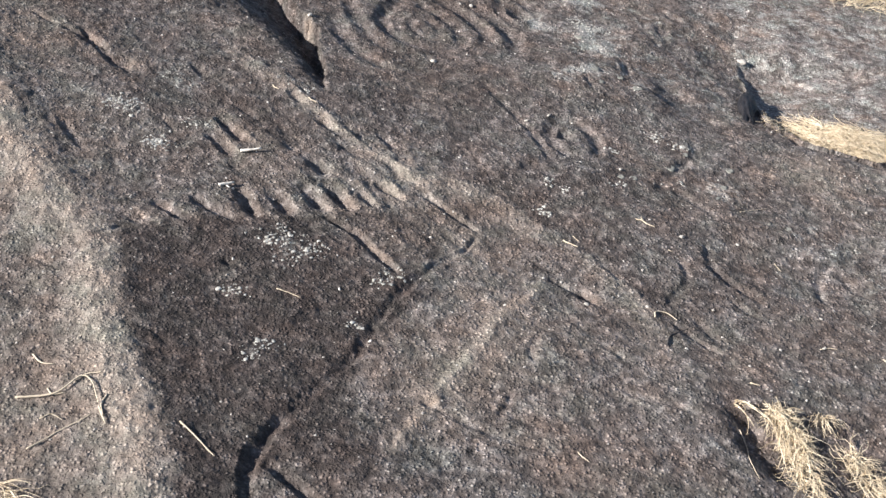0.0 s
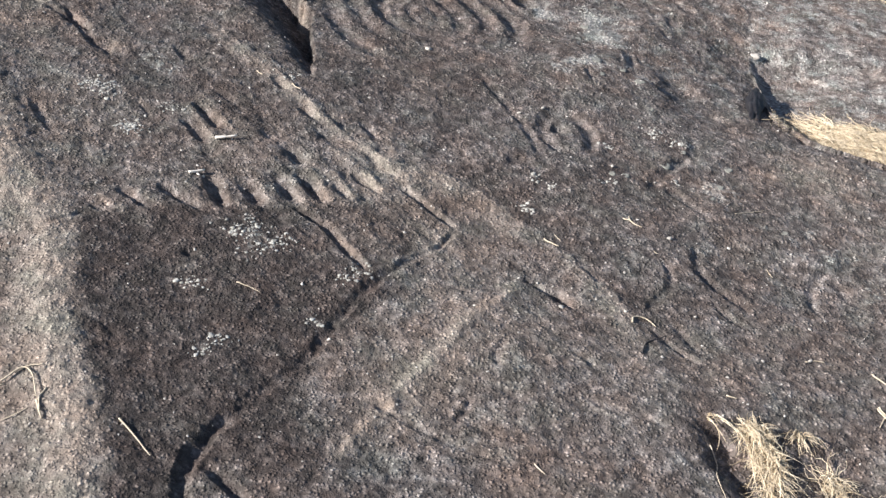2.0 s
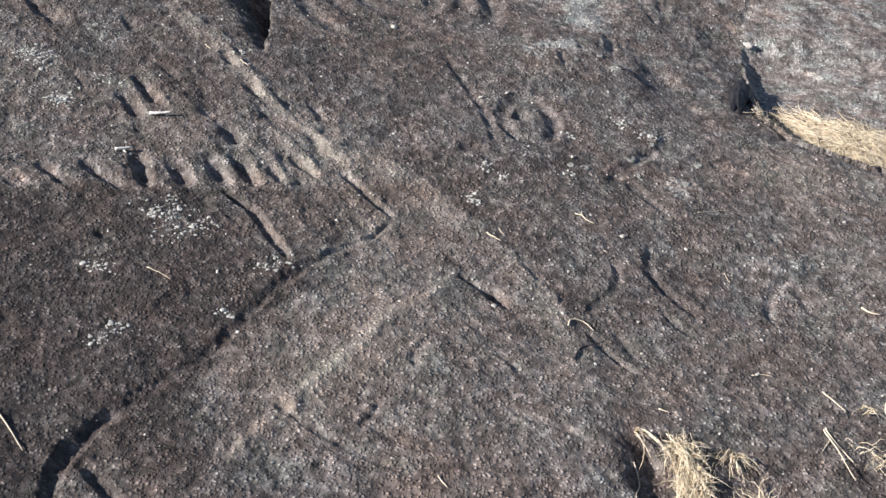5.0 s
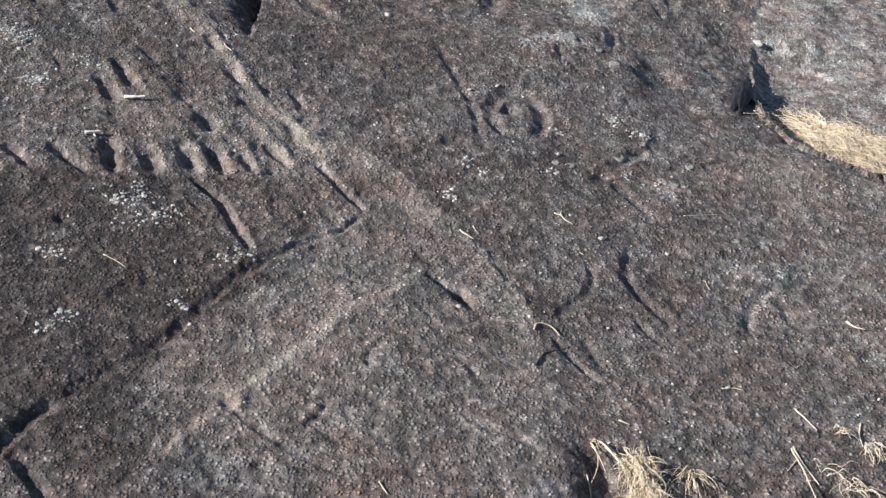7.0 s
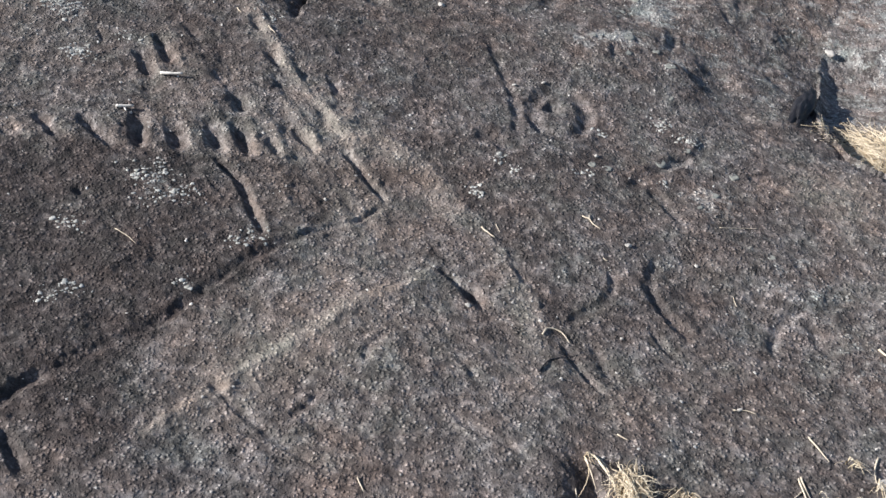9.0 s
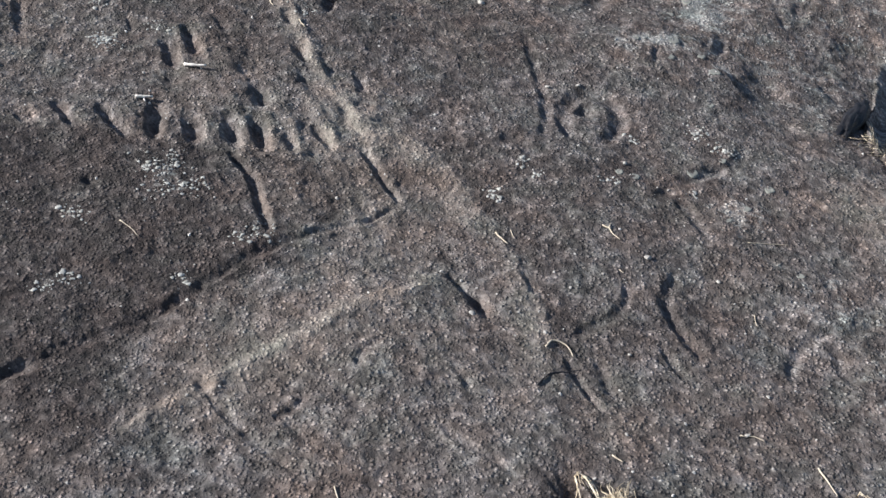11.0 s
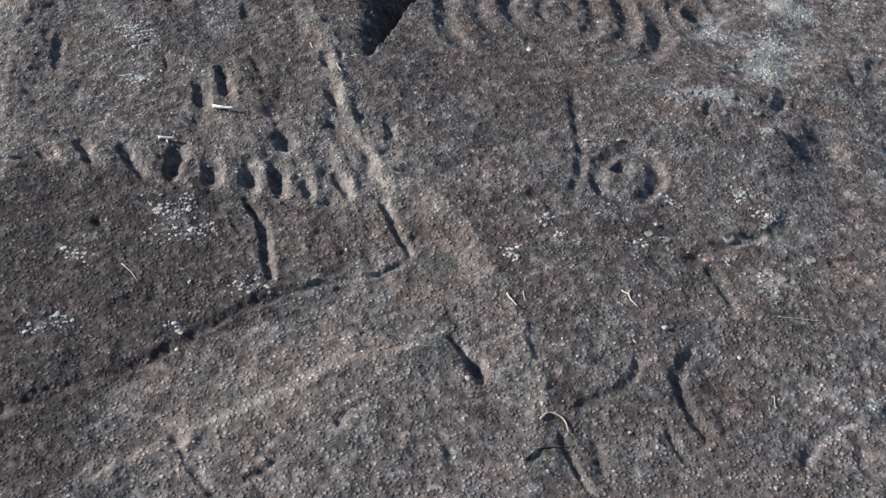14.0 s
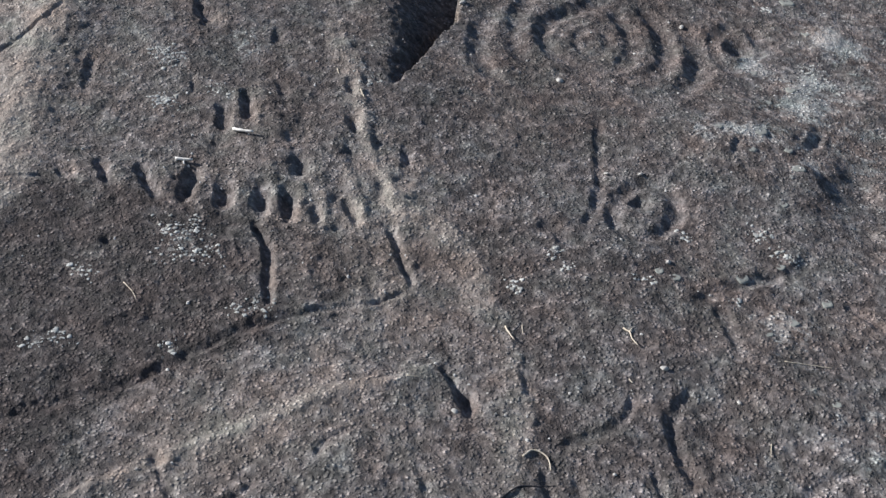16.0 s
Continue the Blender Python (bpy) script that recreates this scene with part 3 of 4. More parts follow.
# ribs between the slots
RIBS = [(-0.706, 2.784, -0.637, 2.743, 0.015, 0.0040), (-0.609, 2.856, -0.544, 2.784, 0.018, 0.0045), (-0.549, 2.905, -0.462, 2.788, 0.018, 0.0045),
        (-0.463, 2.954, -0.387, 2.829, 0.018, 0.0040), (-0.426, 3.021, -0.31, 2.871, 0.014, 0.0050), (-0.342, 3.031, -0.254, 2.912, 0.016, 0.0050),
        (-0.247, 3.016, -0.196, 2.953, 0.02, 0.0035), (-0.173, 3.034, -0.128, 3.001, 0.017, 0.0040), (-0.694, 3.203, -0.593, 3.075, 0.014, 0.0040),
        (-0.663, 3.26, -0.536, 3.105, 0.017, 0.0045), (-0.536, 3.528, -0.441, 3.398, 0.02, 0.0055), (-0.41, 3.365, -0.304, 3.246, 0.021, 0.0055),
        (-0.304, 3.246, -0.138, 3.111, 0.024, 0.0050), (-0.127, 2.648, -0.216, 2.763, 0.01, 0.0030), (-0.152, 3.291, -0.109, 3.138, 0.016, 0.0040),
        (-0.268, 3.008, -0.194, 2.922, 0.015, 0.0030), (-0.791, 2.729, -0.728, 2.689, 0.017, 0.0040), (-0.712, 3.619, -0.574, 3.487, 0.022, 0.0045),
        (-0.453, 3.182, -0.334, 3.074, 0.019, 0.0030), (-0.96, 3.417, -0.928, 3.488, 0.025, 0.0050)]
RIBBED = np.zeros_like(GX)
for ax, ay, bx, by, wide, high in RIBS:
    far, side, run = beside([(ax, ay), ((ax + bx) / 2, (ay + by) / 2), (bx, by)], WX, WY)
    Z = Z + high * np.exp(-(far / wide) ** 2)
    RIBBED = np.maximum(RIBBED, np.exp(-(far / (1.15 * wide)) ** 2))

# the long pale rib beside the ladder
far, side, run = beside([(-0.765, 3.712), (-0.658, 3.6), (-0.536, 3.47), (-0.42, 3.348), (-0.307, 3.252), (-0.2, 3.163), (-0.115, 3.104)], WX, WY)
STRIPED = np.exp(-(far / 0.025) ** 2)
Z = Z + 0.003 * STRIPED

# furrows that run down through the ladder, between worn streaks
course, across = turned(GX, GY, -50)
FURROWED = np.minimum(1.0, 1.4 * blob(GX, GY, -0.36, 3.2, 0.17, 0.46, 40))
FURROW = lattice(65, 0.16 * course, across, 0.036) + 0.45 * lattice(66, 0.3 * course, across, 0.017)
Z = Z + 0.0042 * FURROWED * FURROW

# weathering of the surface: swells, scabs and pits
flow_x, flow_y = turned(GX, GY, -38, 1.4)
Z = Z + 0.0055 * lattice(51, GX, GY, 0.33) + 0.0042 * lattice(52, GX, GY, 0.13) + 0.0026 * lattice(53, GX, GY, 0.055)
fine = 0.0016 * lattice(54, GX, GY, 0.026) + 0.0019 * lattice(55, GX, GY, 0.0125)
scab = np.maximum(lattice(56, flow_x, flow_y, 0.02), 0) * np.maximum(lattice(57, GX, GY, 0.09), 0)
POLISH = 1 - 0.60 * np.clip(CUT / 0.005, 0, 1)
Z = Z + fine * (1 - 0.15 * ROUGH - 0.5 * PAST) * POLISH - 0.003 * scab
rough_x, rough_y = turned(GX, GY, -50, 1.6)
Z = Z + ROUGH * (0.006 * lattice(58, rough_x, rough_y, 0.11) - 0.004 * np.maximum(lattice(59, rough_x, rough_y, 0.085) - 0.1, 0) + 0.0012 * lattice(61, GX, GY, 0.036))
Z = Z + PAST * 0.008 * lattice(60, GX, GY, 0.2)
Z = Z - CUT
# the rim of the outcrop dips into the soil
bearing = np.arctan2(GY - 3.6, GX - 0.2)
reach = 1 + 0.10 * lattice(71, 2.2 * np.cos(bearing), 2.2 * np.sin(bearing), 1.0) + 0.05 * lattice(72, 5 * np.cos(bearing), 5 * np.sin(bearing), 1.0)
rim = (np.abs((GX - 0.2) / 2.35) ** 2.6 + np.abs((GY - 3.6) / 2.55) ** 2.6) ** (1 / 2.6) / reach
Z = Z - 0.05 * smooth(0.86, 0.98, rim) - 0.42 * smooth(0.95, 1.10, rim) ** 1.3 - 0.2 * smooth(1.06, 1.25, rim)
INSIDE = rim < 1.14

# worn shoulders beside the carved lines
HALO = np.clip(CUT / 0.004, 0, 1)
for _ in range(5):
    HALO = (HALO + np.roll(HALO, 1, 0) + np.roll(HALO, -1, 0) + np.roll(HALO, 1, 1) + np.roll(HALO, -1, 1)) / 5
SHOULDER = np.clip(2.2 * (HALO - np.clip(CUT / 0.004, 0, 1)), 0, 1)

# zones of soot with painted shade, bare pale granite with painted sunlight, and lichen
dark_block = ABOVE * np.clip(1 - CRESTED, 0, 1) * smooth(0.06, -0.05, GY - 2.62 - 0.44 * (GX + 0.87))
dark_block = dark_block * (1 - 0.8 * blob(GX, GY, -0.21, 2.76, 0.20, 0.16, -20))
dark_right = RIGHT * smooth(2.15, 2.6, GY) * smooth(1.15, 0.7, GX)
SOOT_SHADE = 0.08 + 1.0 * SEAMED + 1.15 * dark_block + 0.5 * blob(GX, GY, -0.28, 2.08, 0.18, 0.2) + 0.16 * dark_right * (1 - ROUGH) + 0.34 * PANEL + 0.36 * blob(GX, GY, 0.72, 2.2, 0.12, 0.2, 28) + 0.3 * blob(GX, GY, 1.15, 2.45, 0.3, 0.3)
# shade of the brow hollow painted in; char and shade at the rock step
SOOT_SHADE = SOOT_SHADE + 0.5 * blob(GX, GY, -0.35, 2.08, 0.06, 0.14, -35) + 0.3 * blob(GX, GY, -0.22, 1.97, 0.13, 0.14) + 0.4 * blob(GX, GY, -0.52, 3.86, 0.07, 0.2, 12) + 0.7 * blob(GX, GY, 0.985, 3.92, 0.06, 0.2)
# darker in the soft upper hollow, its shade put into the colour
SOOT_SHADE = SOOT_SHADE + 0.34 * blob(GX, GY, -0.74, 2.98, 0.26, 0.28) + 0.35 * blob(GX, GY, 0.72, 3.82, 0.1, 0.14, 20) - 0.25 * ROUGH - 0.6 * PAST + 0.14 * smooth(2.85, 3.4, GY) * (1 - PAST)
far, side, run = beside([(-0.05, 2.2), (0.1, 2.6), (0.02, 2.9), (-0.1, 3.12)], GX, GY)
# crest and ribs are also paled where they face the sun, light painted in
BARE_SUNLIT = 0.62 * CRESTED + 0.26 * RIBBED + 0.26 * STRIPED + 0.24 * SHOULDER + 0.42 * BANDED + 0.36 * EDGED + 0.36 * np.exp(-(far / 0.17) ** 2) + 0.04 * PAST + 0.24 * blob(GX, GY, 0.42, 2.36, 0.26, 0.2) + 0.26 * blob(GX, GY, 0.72, 2.58, 0.34, 0.24) + 0.16 * blob(GX, GY, -0.45, 3.4, 0.3, 0.05, -45)
BARE_SUNLIT = BARE_SUNLIT + 0.9 * blob(GX, GY, -0.505, 3.97, 0.02, 0.05, 15) + 0.9 * blob(GX, GY, 0.395, 4.60, 0.06, 0.08) + 0.5 * blob(GX, GY, 0.27, 4.70, 0.05, 0.06) + 0.4 * blob(GX, GY, -1.35, 3.5, 0.22, 0.22) + 0.2 * blob(GX, GY, -1.1, 3.1, 0.3, 0.3) + 0.22 * blob(GX, GY, -0.92, 2.95, 0.16, 0.36) + 0.30 * FURROWED * np.maximum(FURROW, 0) + 0.16 * blob(GX, GY, -0.15, 2.9, 0.22, 0.2) + 0.07 * ABOVE * smooth(-0.05, 0.06, GY - 2.62 - 0.44 * (GX + 0.87)) * smooth(3.9, 3.5, GY) * smooth(0.0, -0.15, GX) + 0.25 * blob(GX, GY, 1.05, 3.45, 0.12, 0.10, -30) + 0.26 * blob(GX, GY, 1.2, 3.2, 0.28, 0.4) + 0.24 * blob(GX, GY, 1.22, 3.5, 0.3, 0.12, -20) + 0.18 * blob(GX, GY, -0.75, 2.05, 0.2, 0.3)
CRUSTY = 0.44 * ROUGH + 0.12 * PAST + 0.08 * np.ones_like(GX)
for cx, cy, r in ((-0.917, 3.203, 0.04), (-0.819, 3.054, 0.035), (-0.731, 3.171, 0.035), (-0.145, 2.635, 0.035), (-0.404, 2.676, 0.07), (-0.518, 2.488, 0.04),
                  (-0.453, 3.46, 0.035), (0.264, 3.18, 0.03), (0.441, 3.949, 0.07), (0.484, 4.2, 0.10), (0.298, 4.291, 0.06), (0.82, 3.27, 0.09), (-0.24, 2.45, 0.03),
                  (0.75, 3.3, 0.06), (0.35, 3.86, 0.10), (-0.44, 2.305, 0.025), (1.02, 3.1, 0.15), (1.2, 2.85, 0.15), (-0.782, 3.371, 0.07), (-0.850, 3.430, 0.06), (-0.5, 3.5, 0.05), (0.423, 4.602, 0.055), (0.302, 4.319, 0.039), (0.322, 3.863, 0.016), (0.442, 3.950, 0.016), (0.363, 3.904, 0.016), (0.475, 4.613, 0.055), (0.081, 4.379, 0.022), (0.458, 4.345, 0.044), (0.605, 3.914, 0.028), (0.271, 4.358, 0.033), (0.134, 3.355, 0.033)):
    CRUSTY = CRUSTY + 0.5 * blob(GX, GY, cx, cy, r, r)


WORN = np.clip(CUT / 0.006, 0, 1) + 0.8 * blob(GX, GY, 0.395, 4.60, 0.06, 0.08) + 0.9 * PAST + 0.25 * blob(GX, GY, 0.42, 2.36, 0.3, 0.22)
slope_y, slope_x = np.gradient(Z, YS, XS)
NORMALS = np.stack([-slope_x, -slope_y, np.ones_like(Z)], -1).reshape(-1, 3)
NORMALS = NORMALS / np.linalg.norm(NORMALS, axis=1, keepdims=True)


def height(x, y):
    """The finished rock's height at a place of the plan."""
    i, j = int(np.clip(np.searchsorted(XS, x), 0, len(XS) - 1)), int(np.clip(np.searchsorted(YS, y), 0, len(YS) - 1))
    return float(Z[j, i])


def sheet(name, keep, mat):
    """The faces of the relief for which keep holds, as one mesh."""
    rows, cols = GX.shape
    index = np.arange(rows * cols).reshape(rows, cols)
    quads = np.stack([index[:-1, :-1], index[:-1, 1:], index[1:, 1:], index[1:, :-1]], -1)[keep[:-1, :-1]]
    used, quads = np.unique(quads, return_inverse=True)
    quads = quads.reshape(-1, 4)
    me = bpy.data.meshes.new(name)
    me.vertices.add(len(used))
    me.vertices.foreach_set("co", np.stack([GX.ravel()[used], GY.ravel()[used], Z.ravel()[used]], 1).astype(np.float32).ravel())
    me.loops.add(quads.size)
    me.loops.foreach_set("vertex_index", quads.astype(np.int32).ravel())
    me.polygons.add(len(quads))
    me.polygons.foreach_set("loop_start", np.arange(0, quads.size, 4, dtype=np.int32))
    me.polygons.foreach_set("use_smooth", np.ones(len(quads), bool))
    for key, field in (("soot_shade", SOOT_SHADE), ("bare", BARE_SUNLIT), ("crust", CRUSTY), ("worn_smooth", WORN)):
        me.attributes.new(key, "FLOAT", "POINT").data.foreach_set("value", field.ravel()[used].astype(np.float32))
    me.update()
    me.validate()
    me.normals_split_custom_set_from_vertices(NORMALS[used])
    me.materials.append(mat)
    return new(name, me)


NEIGHBOUR = BEYOND & (PAST > 0.5) & (GY > 3.0) & INSIDE
CARVED = np.where((CUT > 0.0012) & ~NEIGHBOUR, OWNER, 0)
for k, (name, label) in enumerate(FIGURES):
    if not name:
        CARVED[CARVED == k] = 0
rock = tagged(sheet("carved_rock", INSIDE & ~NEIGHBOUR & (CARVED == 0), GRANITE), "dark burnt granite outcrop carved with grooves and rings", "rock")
for k, (name, label) in enumerate(FIGURES):
    if name:
        tagged(sheet(name, CARVED == k, GRANITE), label).parent = rock
tagged(sheet("neighbouring_rock", NEIGHBOUR, GRANITE), "pale grey weathered granite rock behind the straw", "rock")


# ---- the burnt hillside all round, to the horizon ----
def hillside():
    bm = bmesh.new()
    ticks = sorted({round(s * (0.35 * 1.22 ** k), 3) for k in range(46) for s in (-1, 1)} | {0.0})
    ticks = [t for t in ticks if abs(t) < 2600]
    grid = {}
    for i, a in enumerate(ticks):
        for j, b in enumerate(ticks):
            x, y = 0.2 + a, 3.4 + b
            plane = 0.15 + 0.13 * (y - 3) - 0.18 * x
            z = 1.2 * math.tanh(plane / 1.2) - 0.16 - 0.16 * math.exp(-(a * a + b * b) / 4.0) + 0.05 * noise.noise((x * 0.7, y * 0.7, 0))
            grid[i, j] = bm.verts.new((x, y, z))
    for i in range(len(ticks) - 1):
        for j in range(len(ticks) - 1):
            bm.faces.new((grid[i, j], grid[i + 1, j], grid[i + 1, j + 1], grid[i, j + 1])).smooth = True
    me = bpy.data.meshes.new("ground")
    bm.to_mesh(me)
    bm.free()
    me.materials.append(SOIL)
    return tagged(new("ground", me), "burnt dark soil of the open hillside", "ground", kind="structure")


hillside()


# ---- plants, twigs and crumbs ----
def mesh_thing(name, verts, faces, mat, label, category, group="", kind="", smooth_faces=True):
    me = bpy.data.meshes.new(name)
    me.from_pydata(verts, [], faces)
    me.polygons.foreach_set("use_smooth", [smooth_faces] * len(faces))
    me.materials.append(mat)
    me.update()
    return tagged(new(name, me), label, category, group, kind)


def tube(verts, faces, line, radii, sides=5):
    """A tapering tube along 3D points, closed at both ends."""
    first = len(verts)
    for k, p in enumerate(line):
        ahead = (line[min(k + 1, len(line) - 1)] - line[max(k - 1, 0)]).normalized()
        u = ahead.cross(Vector((0.13, 0.21, 1.0))).normalized()
        w = ahead.cross(u)
        for s in range(sides):
            a = 2 * math.pi * s / sides
            verts.append(p + (u * math.cos(a) + w * math.sin(a)) * radii[k])
    for k in range(len(line) - 1):
        for s in range(sides):
            a, b = first + k * sides + s, first + k * sides + (s + 1) % sides
            faces.append((a, b, b + sides, a + sides))
    faces.append(tuple(first + s for s in range(sides))[::-1])
    faces.append(tuple(first + (len(line) - 1) * sides + s for s in range(sides)))


def on_rock(points, lift):
    line = eased(points, 0.006)
    return [Vector((x, y, height(x, y) + lift)) for x, y in line]


def settle(line, lift):
    """Evens a line's heights, so that it lies across the small hollows."""
    zs = [p.z for p in line]
    n = 4
    return [Vector((p.x, p.y, max(sum(zs[max(0, k - n):k + n + 1]) / len(zs[max(0, k - n):k + n + 1]), p.z - lift * 0.3))) for k, p in enumerate(line)]


def stick(name, points, thick, mat, label, category="twig", lift=1.0, rise=0.0):
    rng = random.Random(repr(points))
    line = settle(on_rock(points, thick * lift), thick)
    n = len(line)
    line = [p + Vector((0, 0, rise * k / n)) for k, p in enumerate(line)]
    radii = [thick * (1.0 - 0.55 * k / n) * rng.uniform(0.88, 1.12) for k in range(n)]
    verts, faces = [], []
    tube(verts, faces, line, radii, 6)
    return mesh_thing(name, verts, faces, mat, label, category)


def offshoot(name, points, thick, mat, parent):
    """A side shoot, part of the stick that it grows from."""
    line = settle(on_rock(points, thick), thick)
    verts, faces = [], []
    tube(verts, faces, line, [thick * (1 - 0.5 * k / len(line)) for k in range(len(line))], 6)
    me = bpy.data.meshes.new(name)
    me.from_pydata(verts, [], faces)
    me.polygons.foreach_set("use_smooth", [True] * len(faces))
    me.materials.append(mat)
    new(name, me).parent = parent


def blades(spots, rng, count, long, thick, lean, spread, droop=0.6, steepest=0.95, turned_back=0.0, curl=0.5):
    """Dry blades that rise from spots, lean along lean and droop."""
    verts, faces = [], []
    for _ in range(count):
        cx, cy, r = rng.choice(spots)
        a, d = rng.uniform(0, 2 * math.pi), r * math.sqrt(rng.random())
        x, y = cx + d * math.cos(a), cy + d * math.sin(a)
        way = lean + rng.gauss(0, spread) + (math.pi if rng.random() < turned_back else 0)
        size = long * rng.uniform(0.45, 1.15)
        steep = rng.uniform(0.05, steepest)
        bend = rng.gauss(0, curl)
        p, line = Vector((x, y, height(x, y) - 0.004)), []
        n = 6
        for k in range(n + 1):
            line.append(p.copy())
            up = steep - droop * (k / n) * 1.6
            h = way + bend * k / n
            p = p + Vector((math.cos(h) * math.cos(up), math.sin(h) * math.cos(up), math.sin(up))) * size / n
            p.z = max(p.z, height(p.x, p.y) + rng.uniform(0.002, 0.02))
        t = thick * rng.uniform(0.6, 1.3)
        tube(verts, faces, line, [t * (1 - 0.7 * k / n) for k in range(n + 1)], 3)
    return verts, faces


def tussock(spots, count, long, lean, spread, seed, label, droop=0.6, thick=0.0013, steepest=0.95, turned_back=0.0, curl=0.5):
    verts, faces = blades(spots, random.Random(seed), count, long, thick, lean, spread, droop, steepest, turned_back, curl)
    return mesh_thing("straw_tussock", verts, faces, STRAW, label, "dry grass", "straw tussocks on the rock", "stuff")


tussock([(0.752, 2.295, 0.024), (0.765, 2.262, 0.028), (0.785, 2.225, 0.026)], 420, 0.055, -1.45, 1.1, 1, "matted yellow straw tussock in a burnt hollow", 1.2, 0.0012, 0.9, 0.3, 1.8)
tussock([(0.762, 2.25, 0.022), (0.776, 2.205, 0.024), (0.785, 2.15, 0.026), (0.80, 2.09, 0.03)], 230, 0.095, -1.4, 0.4, 2, "pale straw hanging down beside the burnt hollow", 0.6, 0.0013, 0.4, 0.12, 1.2)
tussock([(0.72, 2.315, 0.012), (0.665, 2.345, 0.012)], 20, 0.10, -0.85, 0.2, 3, "few dry stems over the rim of a burnt hollow", 0.5, 0.0016, 0.4)
tussock([(0.855, 2.32, 0.010)], 40, 0.07, -1.8, 0.6, 4, "small dry grass tuft on burnt rock", 0.9, 0.0013, 0.9)
tussock([(0.905, 2.215, 0.024), (0.93, 2.165, 0.03), (0.96, 2.12, 0.03)], 240, 0.075, -0.95, 0.5, 5, "pale yellow straw tussock on burnt rock", 0.7, 0.0012, 0.6, 0.15, 1.2)
tussock([(1.155, 2.53, 0.012)], 9, 0.05, -0.9, 0.5, 6, "few broken straw stalks on burnt rock", 0.5, 0.0014, 0.4)
tussock([(1.225, 2.50, 0.016)], 22, 0.06, -1.6, 0.4, 7, "few broken straw stalks on burnt rock", 0.5, 0.0014, 0.4)
tussock([(1.12, 2.42, 0.03), (1.17, 2.38, 0.03)], 26, 0.07, -0.9, 0.6, 12, "sparse dry grass tuft on burnt rock", 0.7, 0.0013, 0.5)
tussock([(1.135 + 0.044 * k, 3.80 - 0.017 * k + 0.045 * (k % 3), 0.03 + 0.005 * k) for k in range(18)], 3200, 0.13, -0.45, 0.5, 8, "bed of pale straw along the foot of the rock", 0.25, 0.0014, 0.25, 0.35, 0.9)
tussock([(1.20, 3.85, 0.03), (1.24, 3.83, 0.03)], 18, 0.15, 2.0, 0.35, 11, "long loose straw stalks beside the stump", 0.3, 0.0015, 0.35)
tussock([(1.75, 5.0, 0.12), (1.6, 5.05, 0.10), (1.95, 4.9, 0.12)], 240, 0.20, -0.3, 0.8, 9, "dry straw tussock behind the weathered rock", 0.8)
tussock([(-0.87, 1.83, 0.02), (-0.85, 1.79, 0.03), (-0.82, 1.76, 0.03)], 70, 0.11, -0.5, 0.3, 10, "dry straw at the foot of the rock", 0.8)

stick("twig", [(-0.589, 3.068), (-0.564, 3.07), (-0.533, 3.078)], 0.0048, TWIG, "short bleached white twig on dark rock", rise=0.006)
forked = stick("twig", [(-0.618, 2.891), (-0.601, 2.9), (-0.581, 2.91)], 0.0046, TWIG, "short forked bleached twig on dark rock", rise=0.002)
offshoot("stub", [(-0.601, 2.9), (-0.59, 2.89)], 0.0026, TWIG, forked)
stick("stem", [(0.292, 2.919), (0.308, 2.906), (0.33, 2.892)], 0.0022, STEM, "thin dry stem on the rock")
stick("stem", [(0.32, 2.942), (0.335, 2.919)], 0.0012, STEM, "short thin dry stem on the rock")
bent_stem = stick("stem", [(0.503, 3.056), (0.52, 3.054), (0.532, 3.04), (0.553, 3.027)], 0.0021, STEM, "thin bent forked dry stem on the rock")
offshoot("fork", [(0.52, 3.054), (0.52, 3.069)], 0.0014, STEM, bent_stem)
stick("stem", [(0.506, 2.628), (0.511, 2.655), (0.532, 2.662), (0.547, 2.655), (0.563, 2.635)], 0.0022, STEM, "thin bent dry stem on the carved animal")
stick("stem", [(-0.555, 2.035), (-0.51, 1.995), (-0.472, 1.956)], 0.0022, STEM, "straight dry stem on burnt rock")
stick("stem", [(1.071, 2.573), (1.09, 2.551), (1.114, 2.518)], 0.0021, STEM, "pale broken stalk on burnt rock")
dead = stick("dry_branch", [(1.059, 2.455), (1.076, 2.4), (1.088, 2.349), (1.102, 2.301)], 0.0021, STEM, "grey branching dry twig on burnt rock", "branch", rise=0.012)
offshoot("side_twig", [(1.068, 2.424), (1.047, 2.383)], 0.0018, STEM, dead)
offshoot("side_twig", [(1.084, 2.368), (1.107, 2.374)], 0.0018, STEM, dead)
stick("stem", [(1.063, 2.459), (1.081, 2.414), (1.107, 2.361)], 0.0024, STEM, "pale bent dry stem on burnt rock")
stick("stem", [(1.209, 2.573), (1.203, 2.539), (1.206, 2.5)], 0.0022, STEM, "short pale dry stem on burnt rock")
stick("stem", [(1.207, 2.913), (1.223, 2.894), (1.248, 2.888)], 0.0030, STEM, "short thick bleached stem on the rock")
stick("stem", [(0.706, 2.414), (0.73, 2.405)], 0.0018, STEM, "short pale dry stem on the rock")
stick("stem", [(-0.55, 3.445), (-0.53, 3.425)], 0.0018, STEM, "thin dry stem on the rock")
stick("stem", [(-0.44, 3.40), (-0.41, 3.375)], 0.0018, STEM, "thin dry stem on the rock")
stick("stem", [(0.82, 3.18), (0.87, 3.21), (0.91, 3.23)], 0.0013, STEM, "thin dry stem on the rock")
stick("stem", [(-0.42, 2.515), (-0.385, 2.505), (-0.36, 2.49)], 0.0013, STEM, "thin dry stem on burnt rock")
